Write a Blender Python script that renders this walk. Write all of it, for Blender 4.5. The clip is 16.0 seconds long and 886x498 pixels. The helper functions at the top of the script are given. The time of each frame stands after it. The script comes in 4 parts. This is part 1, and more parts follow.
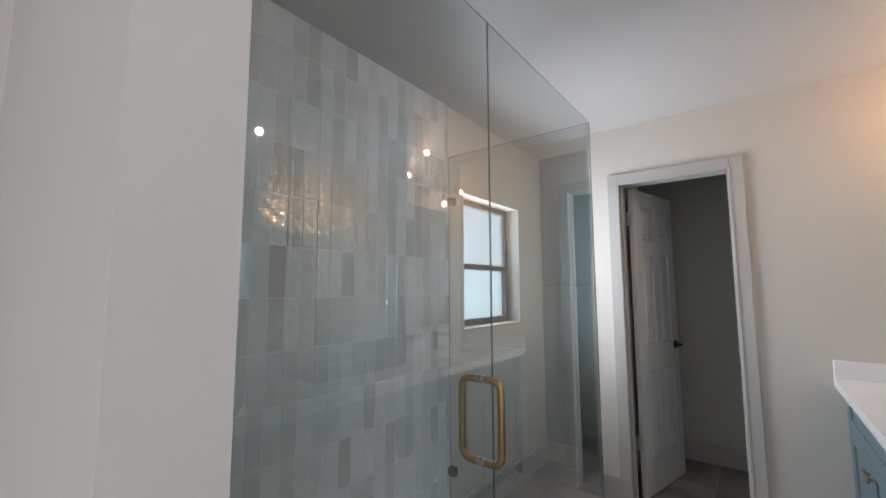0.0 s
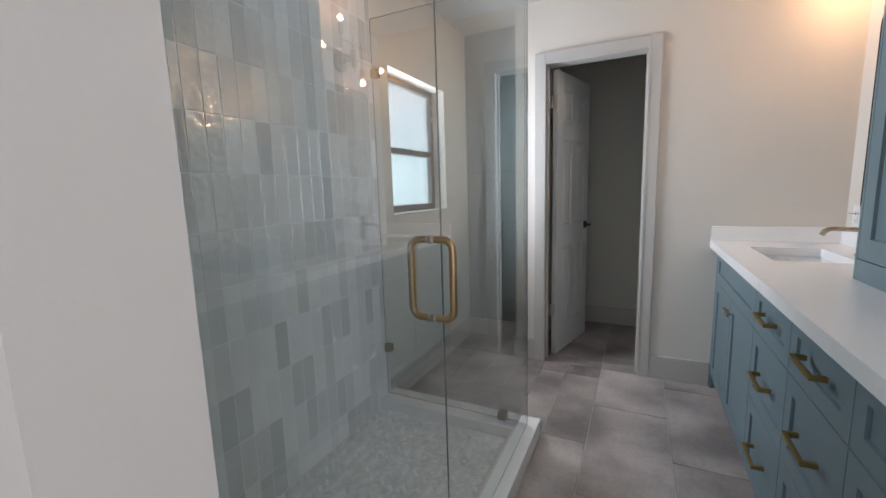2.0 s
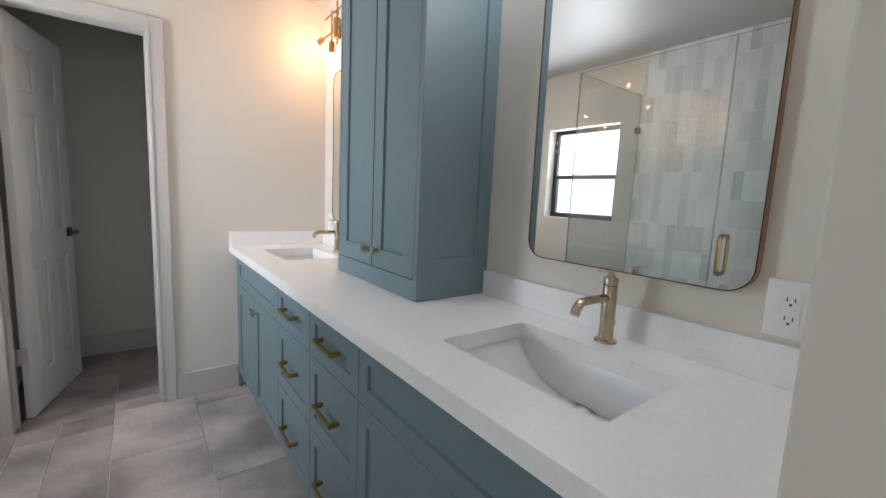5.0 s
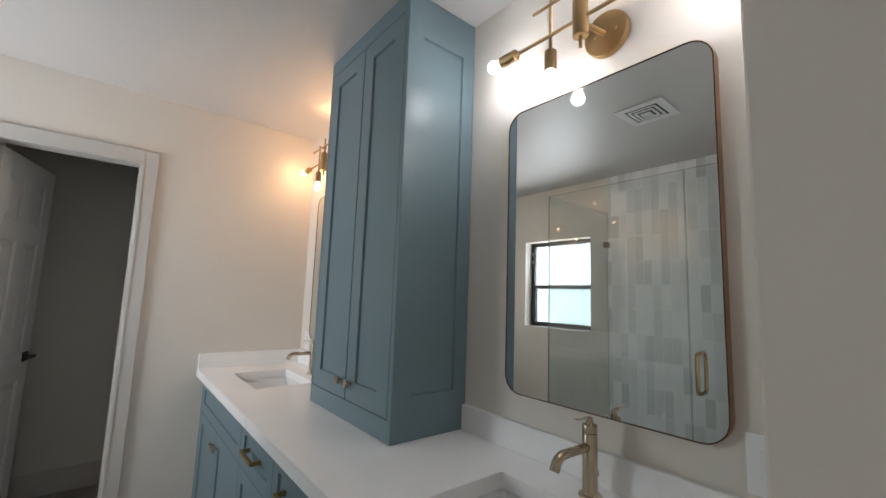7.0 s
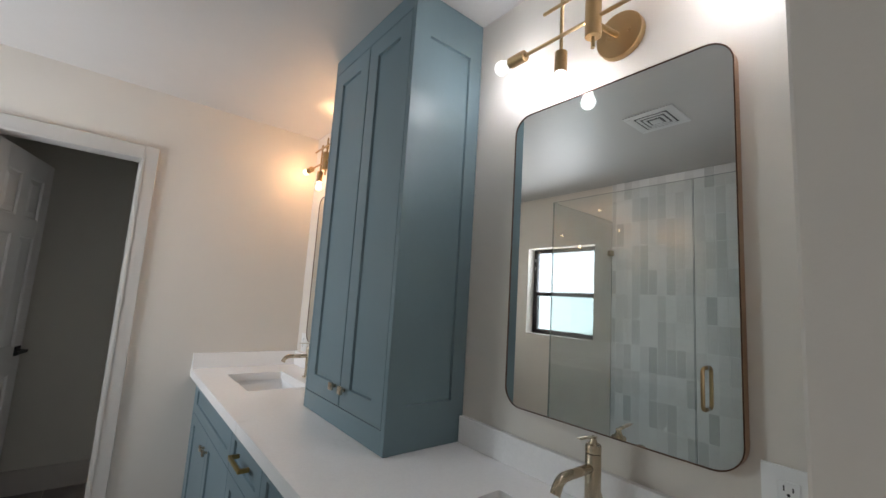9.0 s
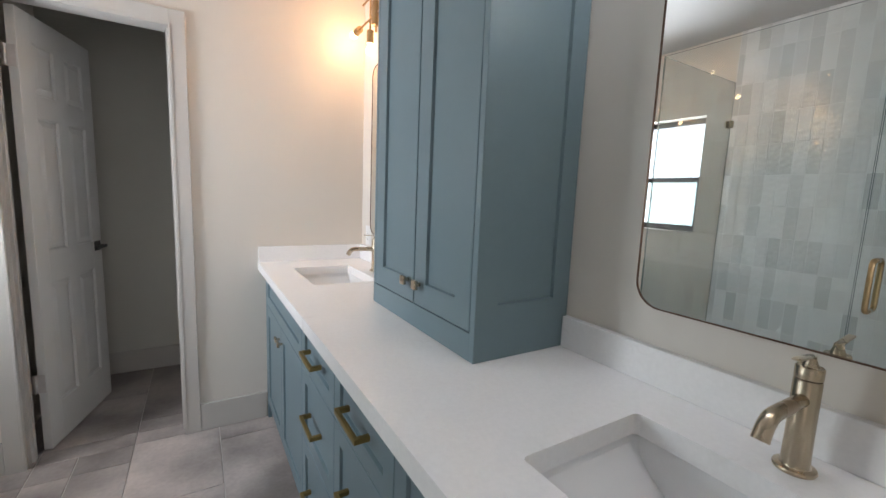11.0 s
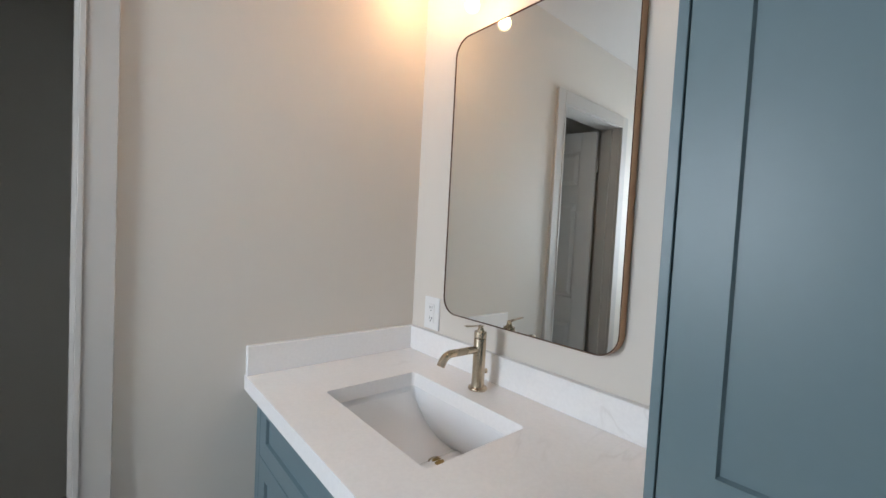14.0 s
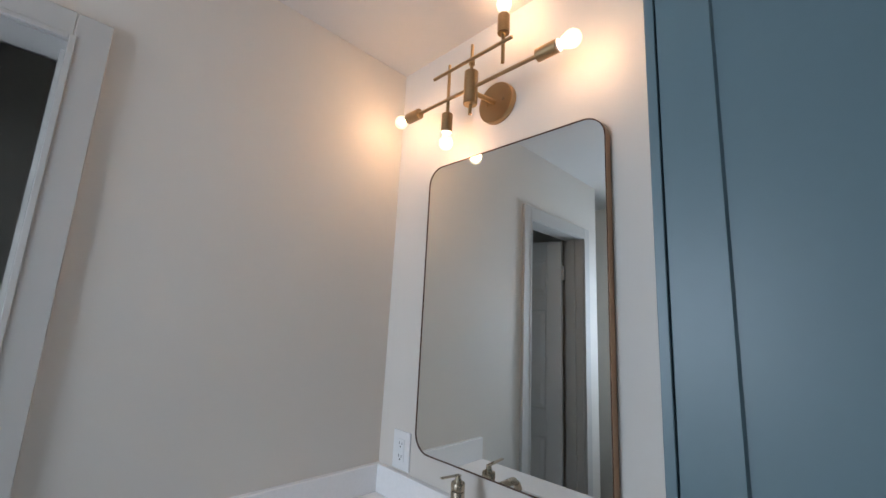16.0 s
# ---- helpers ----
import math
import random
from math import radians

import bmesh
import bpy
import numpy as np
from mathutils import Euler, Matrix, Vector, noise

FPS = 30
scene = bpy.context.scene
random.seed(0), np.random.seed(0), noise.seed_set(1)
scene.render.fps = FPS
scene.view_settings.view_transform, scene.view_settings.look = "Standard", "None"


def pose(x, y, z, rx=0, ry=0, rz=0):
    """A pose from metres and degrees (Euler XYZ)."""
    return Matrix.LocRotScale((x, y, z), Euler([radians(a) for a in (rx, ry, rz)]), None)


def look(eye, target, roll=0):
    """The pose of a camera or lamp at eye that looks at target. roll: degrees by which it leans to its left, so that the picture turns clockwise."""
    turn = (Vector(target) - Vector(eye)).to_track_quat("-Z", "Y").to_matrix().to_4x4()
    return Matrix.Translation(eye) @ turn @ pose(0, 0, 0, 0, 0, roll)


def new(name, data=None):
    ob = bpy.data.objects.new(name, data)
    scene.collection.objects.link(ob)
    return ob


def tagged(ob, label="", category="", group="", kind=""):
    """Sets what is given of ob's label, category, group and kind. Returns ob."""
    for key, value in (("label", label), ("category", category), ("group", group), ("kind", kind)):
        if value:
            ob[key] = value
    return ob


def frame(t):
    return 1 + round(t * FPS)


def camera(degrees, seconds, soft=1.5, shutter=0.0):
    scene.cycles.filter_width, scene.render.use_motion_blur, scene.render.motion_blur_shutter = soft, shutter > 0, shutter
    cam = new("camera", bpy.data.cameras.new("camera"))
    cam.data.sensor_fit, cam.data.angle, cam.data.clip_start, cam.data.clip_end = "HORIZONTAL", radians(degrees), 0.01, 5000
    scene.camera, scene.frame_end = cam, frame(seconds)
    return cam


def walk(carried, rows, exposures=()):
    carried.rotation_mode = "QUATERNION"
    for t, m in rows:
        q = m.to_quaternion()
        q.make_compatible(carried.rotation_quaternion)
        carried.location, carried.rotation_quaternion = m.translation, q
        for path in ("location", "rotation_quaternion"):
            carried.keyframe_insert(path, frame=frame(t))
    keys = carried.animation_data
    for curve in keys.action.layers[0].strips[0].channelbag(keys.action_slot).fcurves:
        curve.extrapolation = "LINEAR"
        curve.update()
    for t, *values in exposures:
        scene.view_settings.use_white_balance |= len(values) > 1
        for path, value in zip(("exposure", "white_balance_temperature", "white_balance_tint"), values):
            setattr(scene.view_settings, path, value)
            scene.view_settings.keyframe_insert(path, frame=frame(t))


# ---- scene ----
PATH = [
    (0, (-0.87, -2.843, 1.353), (-2.087, -1.268, 1.55), -0.2),
    (0.5, (-0.89, -2.844, 1.332), (-2.061, -1.225, 1.426), -0.4),
    (1, (-0.921, -2.854, 1.304), (-2.017, -1.181, 1.287), -0.8),
    (1.5, (-0.943, -2.869, 1.231), (-1.949, -1.144, 1.115), -0.9),
    (2, (-0.978, -2.831, 1.243), (-1.847, -1.052, 0.958), -1.7),
    (2.5, (-1.024, -2.733, 1.208), (-1.622, -0.864, 0.818), -1.7),
    (3, (-1.025, -2.667, 1.214), (-1.184, -0.719, 0.793), -1.3),
    (3.5, (-1.042, -2.661, 1.234), (-0.68, -0.736, 0.831), -0.3),
    (4, (-1.06, -2.695, 1.243), (-0.285, -0.889, 0.871), 1.0),
    (4.5, (-1.051, -2.711, 1.253), (-0.001, -1.043, 0.916), 1.9),
    (5, (-1.033, -2.733, 1.252), (0.166, -1.152, 1.0), 2.6),
    (7.5, (-1.025, -2.758, 1.4), (0.216, -1.228, 1.742), 2.4),
    (8, (-1.036, -2.758, 1.415), (0.207, -1.245, 1.821), 3.2),
    (10.5, (-0.881, -2.529, 1.309), (0.243, -0.886, 1.118), 2.6),
    (11, (-0.866, -2.399, 1.302), (0.164, -0.704, 1.045), 2.3),
    (11.5, (-0.887, -2.186, 1.272), (0.101, -0.47, 0.991), 2.4),
    (12, (-0.912, -2.003, 1.278), (0.063, -0.284, 0.973), 2.8),
    (12.5, (-0.907, -1.798, 1.273), (0.056, -0.073, 0.963), 2.8),
    (13, (-0.874, -1.573, 1.27), (0.117, 0.144, 1.002), 3.0),
    (13.5, (-0.909, -1.388, 1.301), (0.247, 0.234, 1.121), 3.4),
    (14, (-0.921, -1.242, 1.345), (0.374, 0.281, 1.266), 3.0),
    (14.5, (-0.929, -1.193, 1.39), (0.455, 0.251, 1.436), 3.0),
    (15, (-0.916, -1.186, 1.43), (0.474, 0.242, 1.596), 3.0),
    (15.5, (-0.914, -1.191, 1.448), (0.469, 0.226, 1.726), 3.0),
    (16, (-0.919, -1.194, 1.462), (0.461, 0.207, 1.826), 2.9),
]
cam = camera(95.2, 16.0)
EXPOSURES = [(0.0, 0.02, 6500, 13), (1.5, 0.06, 6500, 13), (3.0, 0.52, 6400, 13), (5.0, 0.56, 6650, 13), (7.5, -0.12, 6850, 12),
             (8.0, -0.17, 6850, 12), (10.5, 0.44, 6700, 13), (12.5, 0.62, 6800, 14), (13.5, 0.38, 6350, 12), (14.0, 0.06, 6400, 10), (16.0, -0.38, 5850, 9)]
walk(cam, [(t, look(eye, target, roll)) for t, eye, target, roll in PATH], EXPOSURES)

CEIL = 2.443

# ---------------------------------------------------------------- world and large lights
world = bpy.data.worlds.new("world")
scene.world = world
world.use_nodes = True
_sky = world.node_tree.nodes.new("ShaderNodeTexSky")
_sky.sky_type = "NISHITA"
_sky.sun_disc = False
_sky.sun_elevation, _sky.sun_rotation = radians(40), radians(200)
world.node_tree.links.new(_sky.outputs[0], world.node_tree.nodes["Background"].inputs[0])
world.node_tree.nodes["Background"].inputs[1].default_value = 0.1


def lamp(name, kind, power, color, m, size=(1, 1), radius=0.02):
    data = bpy.data.lights.new(name, kind)
    data.energy, data.color = power, color
    if kind == "AREA":
        data.shape, data.size, data.size_y = "RECTANGLE", size[0], size[1]
    else:
        data.shadow_soft_size = radius
    ob = new(name, data)
    ob.matrix_world = m
    return ob


WINDOW_POWER = 66
BEDROOM_POWER = 76
SOUTH_FILL_POWER = 14
BULB_NEAR, BULB_FAR = 2.55, 1.8
NEAR_COLOR, FAR_COLOR = (0.78, 0.85, 1.0), (1.0, 0.58, 0.31)
lamp("window_daylight", "AREA", WINDOW_POWER, (0.82, 0.90, 1.0), look((-2.56, -0.44, 1.53), (0, -0.44, 1.53)), (1.0, 1.1))
lamp("bedroom_daylight", "AREA", BEDROOM_POWER, (0.80, 0.87, 1.0), look((1.50, -4.9, 1.5), (-1.20, -2.7, 1.4)), (2.0, 1.3))

# Added unseen fill that brightens south-facing sides; the bedroom has no window here.
lamp("bedroom_south_fill", "AREA", SOUTH_FILL_POWER, (0.84, 0.90, 1.0), look((-1.45, -6.25, 1.5), (-0.7, 0, 1.4)), (2.0, 1.3))


# ---------------------------------------------------------------- materials
def mat(name, color, rough=0.5, metal=0.0, var=0.05, scale=2.5, bump=0.0, bscale=60.0, coat=0.0, rvar=0.0,
        random_tone=0.0, spec=0.5, stretch=(1, 1, 1), fine=0.0):
    m = bpy.data.materials.new(name)
    m.use_nodes = True
    nt = m.node_tree
    p = nt.nodes["Principled BSDF"]
    link = nt.links.new
    p.inputs["Metallic"].default_value = metal
    p.inputs["Roughness"].default_value = rough
    p.inputs["Specular IOR Level"].default_value = spec
    p.inputs["Coat Weight"].default_value = coat
    p.inputs["Coat Roughness"].default_value = 0.08
    co = nt.nodes.new("ShaderNodeTexCoord")
    mp = nt.nodes.new("ShaderNodeMapping")
    mp.inputs["Scale"].default_value = stretch
    link(co.outputs["Object"], mp.inputs["Vector"])
    n = nt.nodes.new("ShaderNodeTexNoise")
    n.inputs["Scale"].default_value = scale
    n.inputs["Detail"].default_value = 6
    link(mp.outputs[0], n.inputs["Vector"])
    ramp = nt.nodes.new("ShaderNodeMapRange")
    ramp.inputs["From Min"].default_value, ramp.inputs["From Max"].default_value = 0.3, 0.7
    ramp.inputs["To Min"].default_value, ramp.inputs["To Max"].default_value = 1 - var, 1 + var
    link(n.outputs["Fac"], ramp.inputs["Value"])
    hsv = nt.nodes.new("ShaderNodeHueSaturation")
    hsv.inputs["Color"].default_value = (*color, 1)
    value = ramp.outputs[0]
    if fine:
        n2 = nt.nodes.new("ShaderNodeTexNoise")
        n2.inputs["Scale"].default_value = scale * 22
        n2.inputs["Detail"].default_value = 3
        link(mp.outputs[0], n2.inputs["Vector"])
        r2 = nt.nodes.new("ShaderNodeMapRange")
        r2.inputs["From Min"].default_value, r2.inputs["From Max"].default_value = 0.3, 0.7
        r2.inputs["To Min"].default_value, r2.inputs["To Max"].default_value = 1 - fine, 1 + fine
        link(n2.outputs["Fac"], r2.inputs["Value"])
        mu = nt.nodes.new("ShaderNodeMath")
        mu.operation = "MULTIPLY"
        link(value, mu.inputs[0]), link(r2.outputs[0], mu.inputs[1])
        value = mu.outputs[0]
    if random_tone:
        oi = nt.nodes.new("ShaderNodeObjectInfo")
        r3 = nt.nodes.new("ShaderNodeMapRange")
        r3.inputs["To Min"].default_value, r3.inputs["To Max"].default_value = 1 - random_tone, 1 + random_tone
        link(oi.outputs["Random"], r3.inputs["Value"])
        mu = nt.nodes.new("ShaderNodeMath")
        mu.operation = "MULTIPLY"
        link(value, mu.inputs[0]), link(r3.outputs[0], mu.inputs[1])
        value = mu.outputs[0]
    link(value, hsv.inputs["Value"])
    link(hsv.outputs[0], p.inputs["Base Color"])
    if rvar:
        rr = nt.nodes.new("ShaderNodeMapRange")
        rr.inputs["From Min"].default_value, rr.inputs["From Max"].default_value = 0.3, 0.7
        rr.inputs["To Min"].default_value, rr.inputs["To Max"].default_value = rough - rvar, rough + rvar
        link(n.outputs["Fac"], rr.inputs["Value"])
        link(rr.outputs[0], p.inputs["Roughness"])
    if bump:
        nb = nt.nodes.new("ShaderNodeTexNoise")
        nb.inputs["Scale"].default_value = bscale
        nb.inputs["Detail"].default_value = 3
        link(mp.outputs[0], nb.inputs["Vector"])
        b = nt.nodes.new("ShaderNodeBump")
        b.inputs["Strength"].default_value = 1.0
        b.inputs["Distance"].default_value = bump
        link(nb.outputs["Fac"], b.inputs["Height"])
        link(b.outputs[0], p.inputs["Normal"])
    return m


def glass_mat(name, tint, gloss=1.0, rough=0.0, veil=0.0):
    """A thin pane: straight transmission with a tint, mirror gloss that grows at grazing angles."""
    m = bpy.data.materials.new(name)
    m.use_nodes = True
    nt = m.node_tree
    nt.nodes.remove(nt.nodes["Principled BSDF"])
    out = nt.nodes["Material Output"]
    tr = nt.nodes.new("ShaderNodeBsdfTransparent")
    tr.inputs[0].default_value = (*tint, 1)
    gl = nt.nodes.new("ShaderNodeBsdfGlossy")
    gl.inputs["Roughness"].default_value = rough
    fr = nt.nodes.new("ShaderNodeLayerWeight")
    fr.inputs["Blend"].default_value = 0.5
    pw = nt.nodes.new("ShaderNodeMath")
    pw.operation = "POWER"
    pw.inputs[1].default_value = 2.1
    mu = nt.nodes.new("ShaderNodeMath")
    mu.operation = "MULTIPLY_ADD"
    mu.use_clamp = True
    mu.inputs[1].default_value = 0.78
    mu.inputs[2].default_value = 0.04 * gloss
    mix = nt.nodes.new("ShaderNodeMixShader")
    nt.links.new(fr.outputs["Facing"], pw.inputs[0])
    nt.links.new(pw.outputs[0], mu.inputs[0])
    nt.links.new(mu.outputs[0], mix.inputs[0])
    base = tr.outputs[0]
    if veil:
        tl = nt.nodes.new("ShaderNodeBsdfTranslucent")
        tl.inputs[0].default_value = (*tint, 1)
        mv = nt.nodes.new("ShaderNodeMixShader")
        mv.inputs[0].default_value = veil
        nt.links.new(tr.outputs[0], mv.inputs[1])
        nt.links.new(tl.outputs[0], mv.inputs[2])
        base = mv.outputs[0]
    nt.links.new(base, mix.inputs[1])
    nt.links.new(gl.outputs[0], mix.inputs[2])
    nt.links.new(mix.outputs[0], out.inputs[0])
    return m


def emit_mat(name, color, strength):
    m = bpy.data.materials.new(name)
    m.use_nodes = True
    p = m.node_tree.nodes["Principled BSDF"]
    p.inputs["Base Color"].default_value = (*color, 1)
    p.inputs["Emission Color"].default_value = (*color, 1)
    p.inputs["Emission Strength"].default_value = strength
    return m


WALL = mat("wall_paint", (0.70, 0.652, 0.588), 0.6, var=0.012, scale=1.2, bump=0.0002, bscale=140, fine=0.004)
# Wall paint darkened: the toilet room's dim light is put into this colour.
WALL_T = mat("toilet_wall_shaded", (0.62, 0.61, 0.55), 0.6, var=0.02, scale=1.5)
# Far darker than the other walls: the alcove's shade is put into the base colour.
WALL_A = mat("alcove_wall_shaded", (0.27, 0.32, 0.33), 0.5, var=0.02, scale=1.5)
HINGEM = mat("painted_hinge", (0.60, 0.56, 0.54), 0.35, metal=0.4, var=0.08, scale=30)
CEILP = mat("ceiling_paint", (0.58, 0.56, 0.54), 0.45, var=0.015, scale=1.0, bump=0.0005, bscale=60, fine=0.006)
SEAM = mat("seam_shadow_line", (0.08, 0.085, 0.09), 0.7)
TRIM = mat("trim_paint", (0.53, 0.505, 0.47), 0.6, var=0.015, scale=2)
DOORP = mat("door_paint", (0.70, 0.69, 0.67), 0.5, var=0.02, scale=3, bump=0.0002, bscale=110)
BLUE = mat("blue_cabinet_paint", (0.140, 0.202, 0.226), 0.40, var=0.035, scale=2.2, bump=0.0001, bscale=120, fine=0.01)
# near-black colour that stands in for shade inside the tower's door gaps
GAP_SHADE = mat("cabinet_gap_shade", (0.02, 0.03, 0.035), 0.8)
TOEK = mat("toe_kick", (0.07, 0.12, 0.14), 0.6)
BRASS = mat("brushed_brass", (0.46, 0.315, 0.165), 0.36, metal=1, var=0.06, scale=9, bump=0.0002, bscale=300, rvar=0.06)
COPPERY = mat("dark_brass_frame", (0.42, 0.25, 0.14), 0.36, metal=1, var=0.06, scale=9)
LIP = mat("dark_bronze_lip", (0.10, 0.05, 0.03), 0.4, metal=0.8, var=0.1)
AGED = mat("aged_brass", (0.31, 0.22, 0.085), 0.48, metal=1, var=0.1, scale=14, rvar=0.08)
SATIN = mat("champagne_nickel", (0.52, 0.43, 0.32), 0.26, metal=1, var=0.05, scale=12, rvar=0.05)
NICKEL = mat("satin_nickel", (0.55, 0.53, 0.50), 0.35, metal=1, var=0.05)
BLACKM = mat("black_metal", (0.012, 0.012, 0.013), 0.35, var=0.1)
BRONZE = mat("bronze_window_frame", (0.035, 0.03, 0.03), 0.45, var=0.1)
CERAMIC = mat("white_ceramic", (0.88, 0.885, 0.89), 0.08, var=0.008, coat=0.5)
PLASTIC = mat("white_plastic", (0.80, 0.80, 0.79), 0.3, var=0.01)
DARK = mat("dark_slot", (0.02, 0.02, 0.02), 0.7)
GROUT_W = mat("wall_grout", (0.82, 0.83, 0.83), 0.85, var=0.05, scale=20)
GROUT_F = mat("floor_grout", (0.60, 0.575, 0.55), 0.9, var=0.08, scale=12)
CURBM = mat("white_quartz_curb", (0.86, 0.86, 0.84), 0.25, var=0.03, scale=6)
VENTB = mat("vent_shadow_grey", (0.12, 0.12, 0.12), 0.7)
VENTM = mat("vent_enamel", (0.72, 0.72, 0.71), 0.4, var=0.02)
GLASS = glass_mat("shower_glass", (0.875, 0.912, 0.900), 2.0)
GLASS_DARK = mat("glass_corner", (0.16, 0.21, 0.20), 0.2)
GLASS_EDGE = mat("glass_edge", (0.13, 0.17, 0.165), 0.12, var=0.05)
PANE = glass_mat("frosted_pane", (0.36, 0.375, 0.385), 1.0, 0.25, 0.15)
PANE_LOW = glass_mat("frosted_pane_lower", (0.27, 0.30, 0.30), 1.0, 0.25, 0.25)
def bulb_mat(name, color, glow):
    m = glass_mat(name, (0.98, 0.97, 0.95), 1.0)
    nt = m.node_tree
    out = nt.nodes["Material Output"]
    em = nt.nodes.new("ShaderNodeEmission")
    em.inputs[0].default_value, em.inputs[1].default_value = (*color, 1), glow
    add = nt.nodes.new("ShaderNodeAddShader")
    nt.links.new(out.inputs[0].links[0].from_socket, add.inputs[0])
    nt.links.new(em.outputs[0], add.inputs[1])
    nt.links.new(add.outputs[0], out.inputs[0])
    return m


BULB_W = bulb_mat("bulb_glass_near", (0.95, 0.96, 1.0), 0.9)
BULB_O = bulb_mat("bulb_glass_far", (1.0, 0.80, 0.52), 0.8)
FIL_W = emit_mat("filament_near", (1.0, 0.82, 0.58), 26)
FIL_O = emit_mat("filament_far", (1.0, 0.66, 0.34), 26)

MIRROR = bpy.data.materials.new("mirror_silver")
MIRROR.use_nodes = True
_p = MIRROR.node_tree.nodes["Principled BSDF"]
_p.inputs["Metallic"].default_value, _p.inputs["Roughness"].default_value = 1, 0.005
_p.inputs["Base Color"].default_value = (0.86, 0.88, 0.86, 1)


def quartz():
    m = mat("veined_white_quartz", (0.88, 0.87, 0.86), 0.22, var=0.015, scale=5, fine=0.02)
    nt = m.node_tree
    link = nt.links.new
    p = nt.nodes["Principled BSDF"]
    old = p.inputs["Base Color"].links[0].from_socket
    co = nt.nodes["Texture Coordinate"]
    n = nt.nodes.new("ShaderNodeTexNoise")
    n.inputs["Scale"].default_value, n.inputs["Detail"].default_value = 1.6, 7
    n.inputs["Distortion"].default_value = 1.3
    link(co.outputs["Object"], n.inputs["Vector"])
    a = nt.nodes.new("ShaderNodeMath")
    a.operation = "SUBTRACT"
    a.inputs[1].default_value = 0.5
    b = nt.nodes.new("ShaderNodeMath")
    b.operation = "ABSOLUTE"
    link(n.outputs["Fac"], a.inputs[0]), link(a.outputs[0], b.inputs[0])
    r = nt.nodes.new("ShaderNodeMapRange")
    r.inputs["From Min"].default_value, r.inputs["From Max"].default_value = 0.0, 0.012
    r.inputs["To Min"].default_value, r.inputs["To Max"].default_value = 0.22, 0.0
    link(b.outputs[0], r.inputs["Value"])
    patch = nt.nodes.new("ShaderNodeTexNoise")
    patch.inputs["Scale"].default_value = 2.3
    link(co.outputs["Object"], patch.inputs["Vector"])
    r2 = nt.nodes.new("ShaderNodeMapRange")
    r2.inputs["From Min"].default_value, r2.inputs["From Max"].default_value = 0.55, 0.66
    link(patch.outputs["Fac"], r2.inputs["Value"])
    mu = nt.nodes.new("ShaderNodeMath")
    mu.operation = "MULTIPLY"
    link(r.outputs[0], mu.inputs[0]), link(r2.outputs[0], mu.inputs[1])
    mix = nt.nodes.new("ShaderNodeMix")
    mix.data_type = "RGBA"
    link(mu.outputs[0], mix.inputs[0])
    link(old, mix.inputs[6])
    mix.inputs[7].default_value = (0.42, 0.38, 0.34, 1)
    link(mix.outputs[2], p.inputs["Base Color"])
    return m


QUARTZ = quartz()


def floor_tile_mat():
    """Concrete-look porcelain: cloudy warm grey with paler bloom, a shade apart from tile to tile."""
    m = mat("concrete_look_tile", (0.365, 0.322, 0.302), 0.42, var=0.40, scale=2.4, bump=0.0006, bscale=25, rvar=0.10,
            random_tone=0.12, fine=0.07)
    nt = m.node_tree
    link = nt.links.new
    oi = nt.nodes["Object Info"]
    mp = nt.nodes["Mapping"]
    for k in nt.nodes:
        if k.bl_idname == "ShaderNodeMapRange" and abs(k.inputs["To Max"].default_value - 1.40) < 0.01:
            k.inputs["From Min"].default_value, k.inputs["From Max"].default_value = 0.36, 0.66
    comb = nt.nodes.new("ShaderNodeCombineXYZ")
    mu = nt.nodes.new("ShaderNodeMath")
    mu.operation = "MULTIPLY"
    mu.inputs[1].default_value = 37
    link(oi.outputs["Random"], mu.inputs[0])
    link(mu.outputs[0], comb.inputs[0]), link(mu.outputs[0], comb.inputs[1])
    link(comb.outputs[0], mp.inputs["Location"])
    return m


FLOORT = floor_tile_mat()


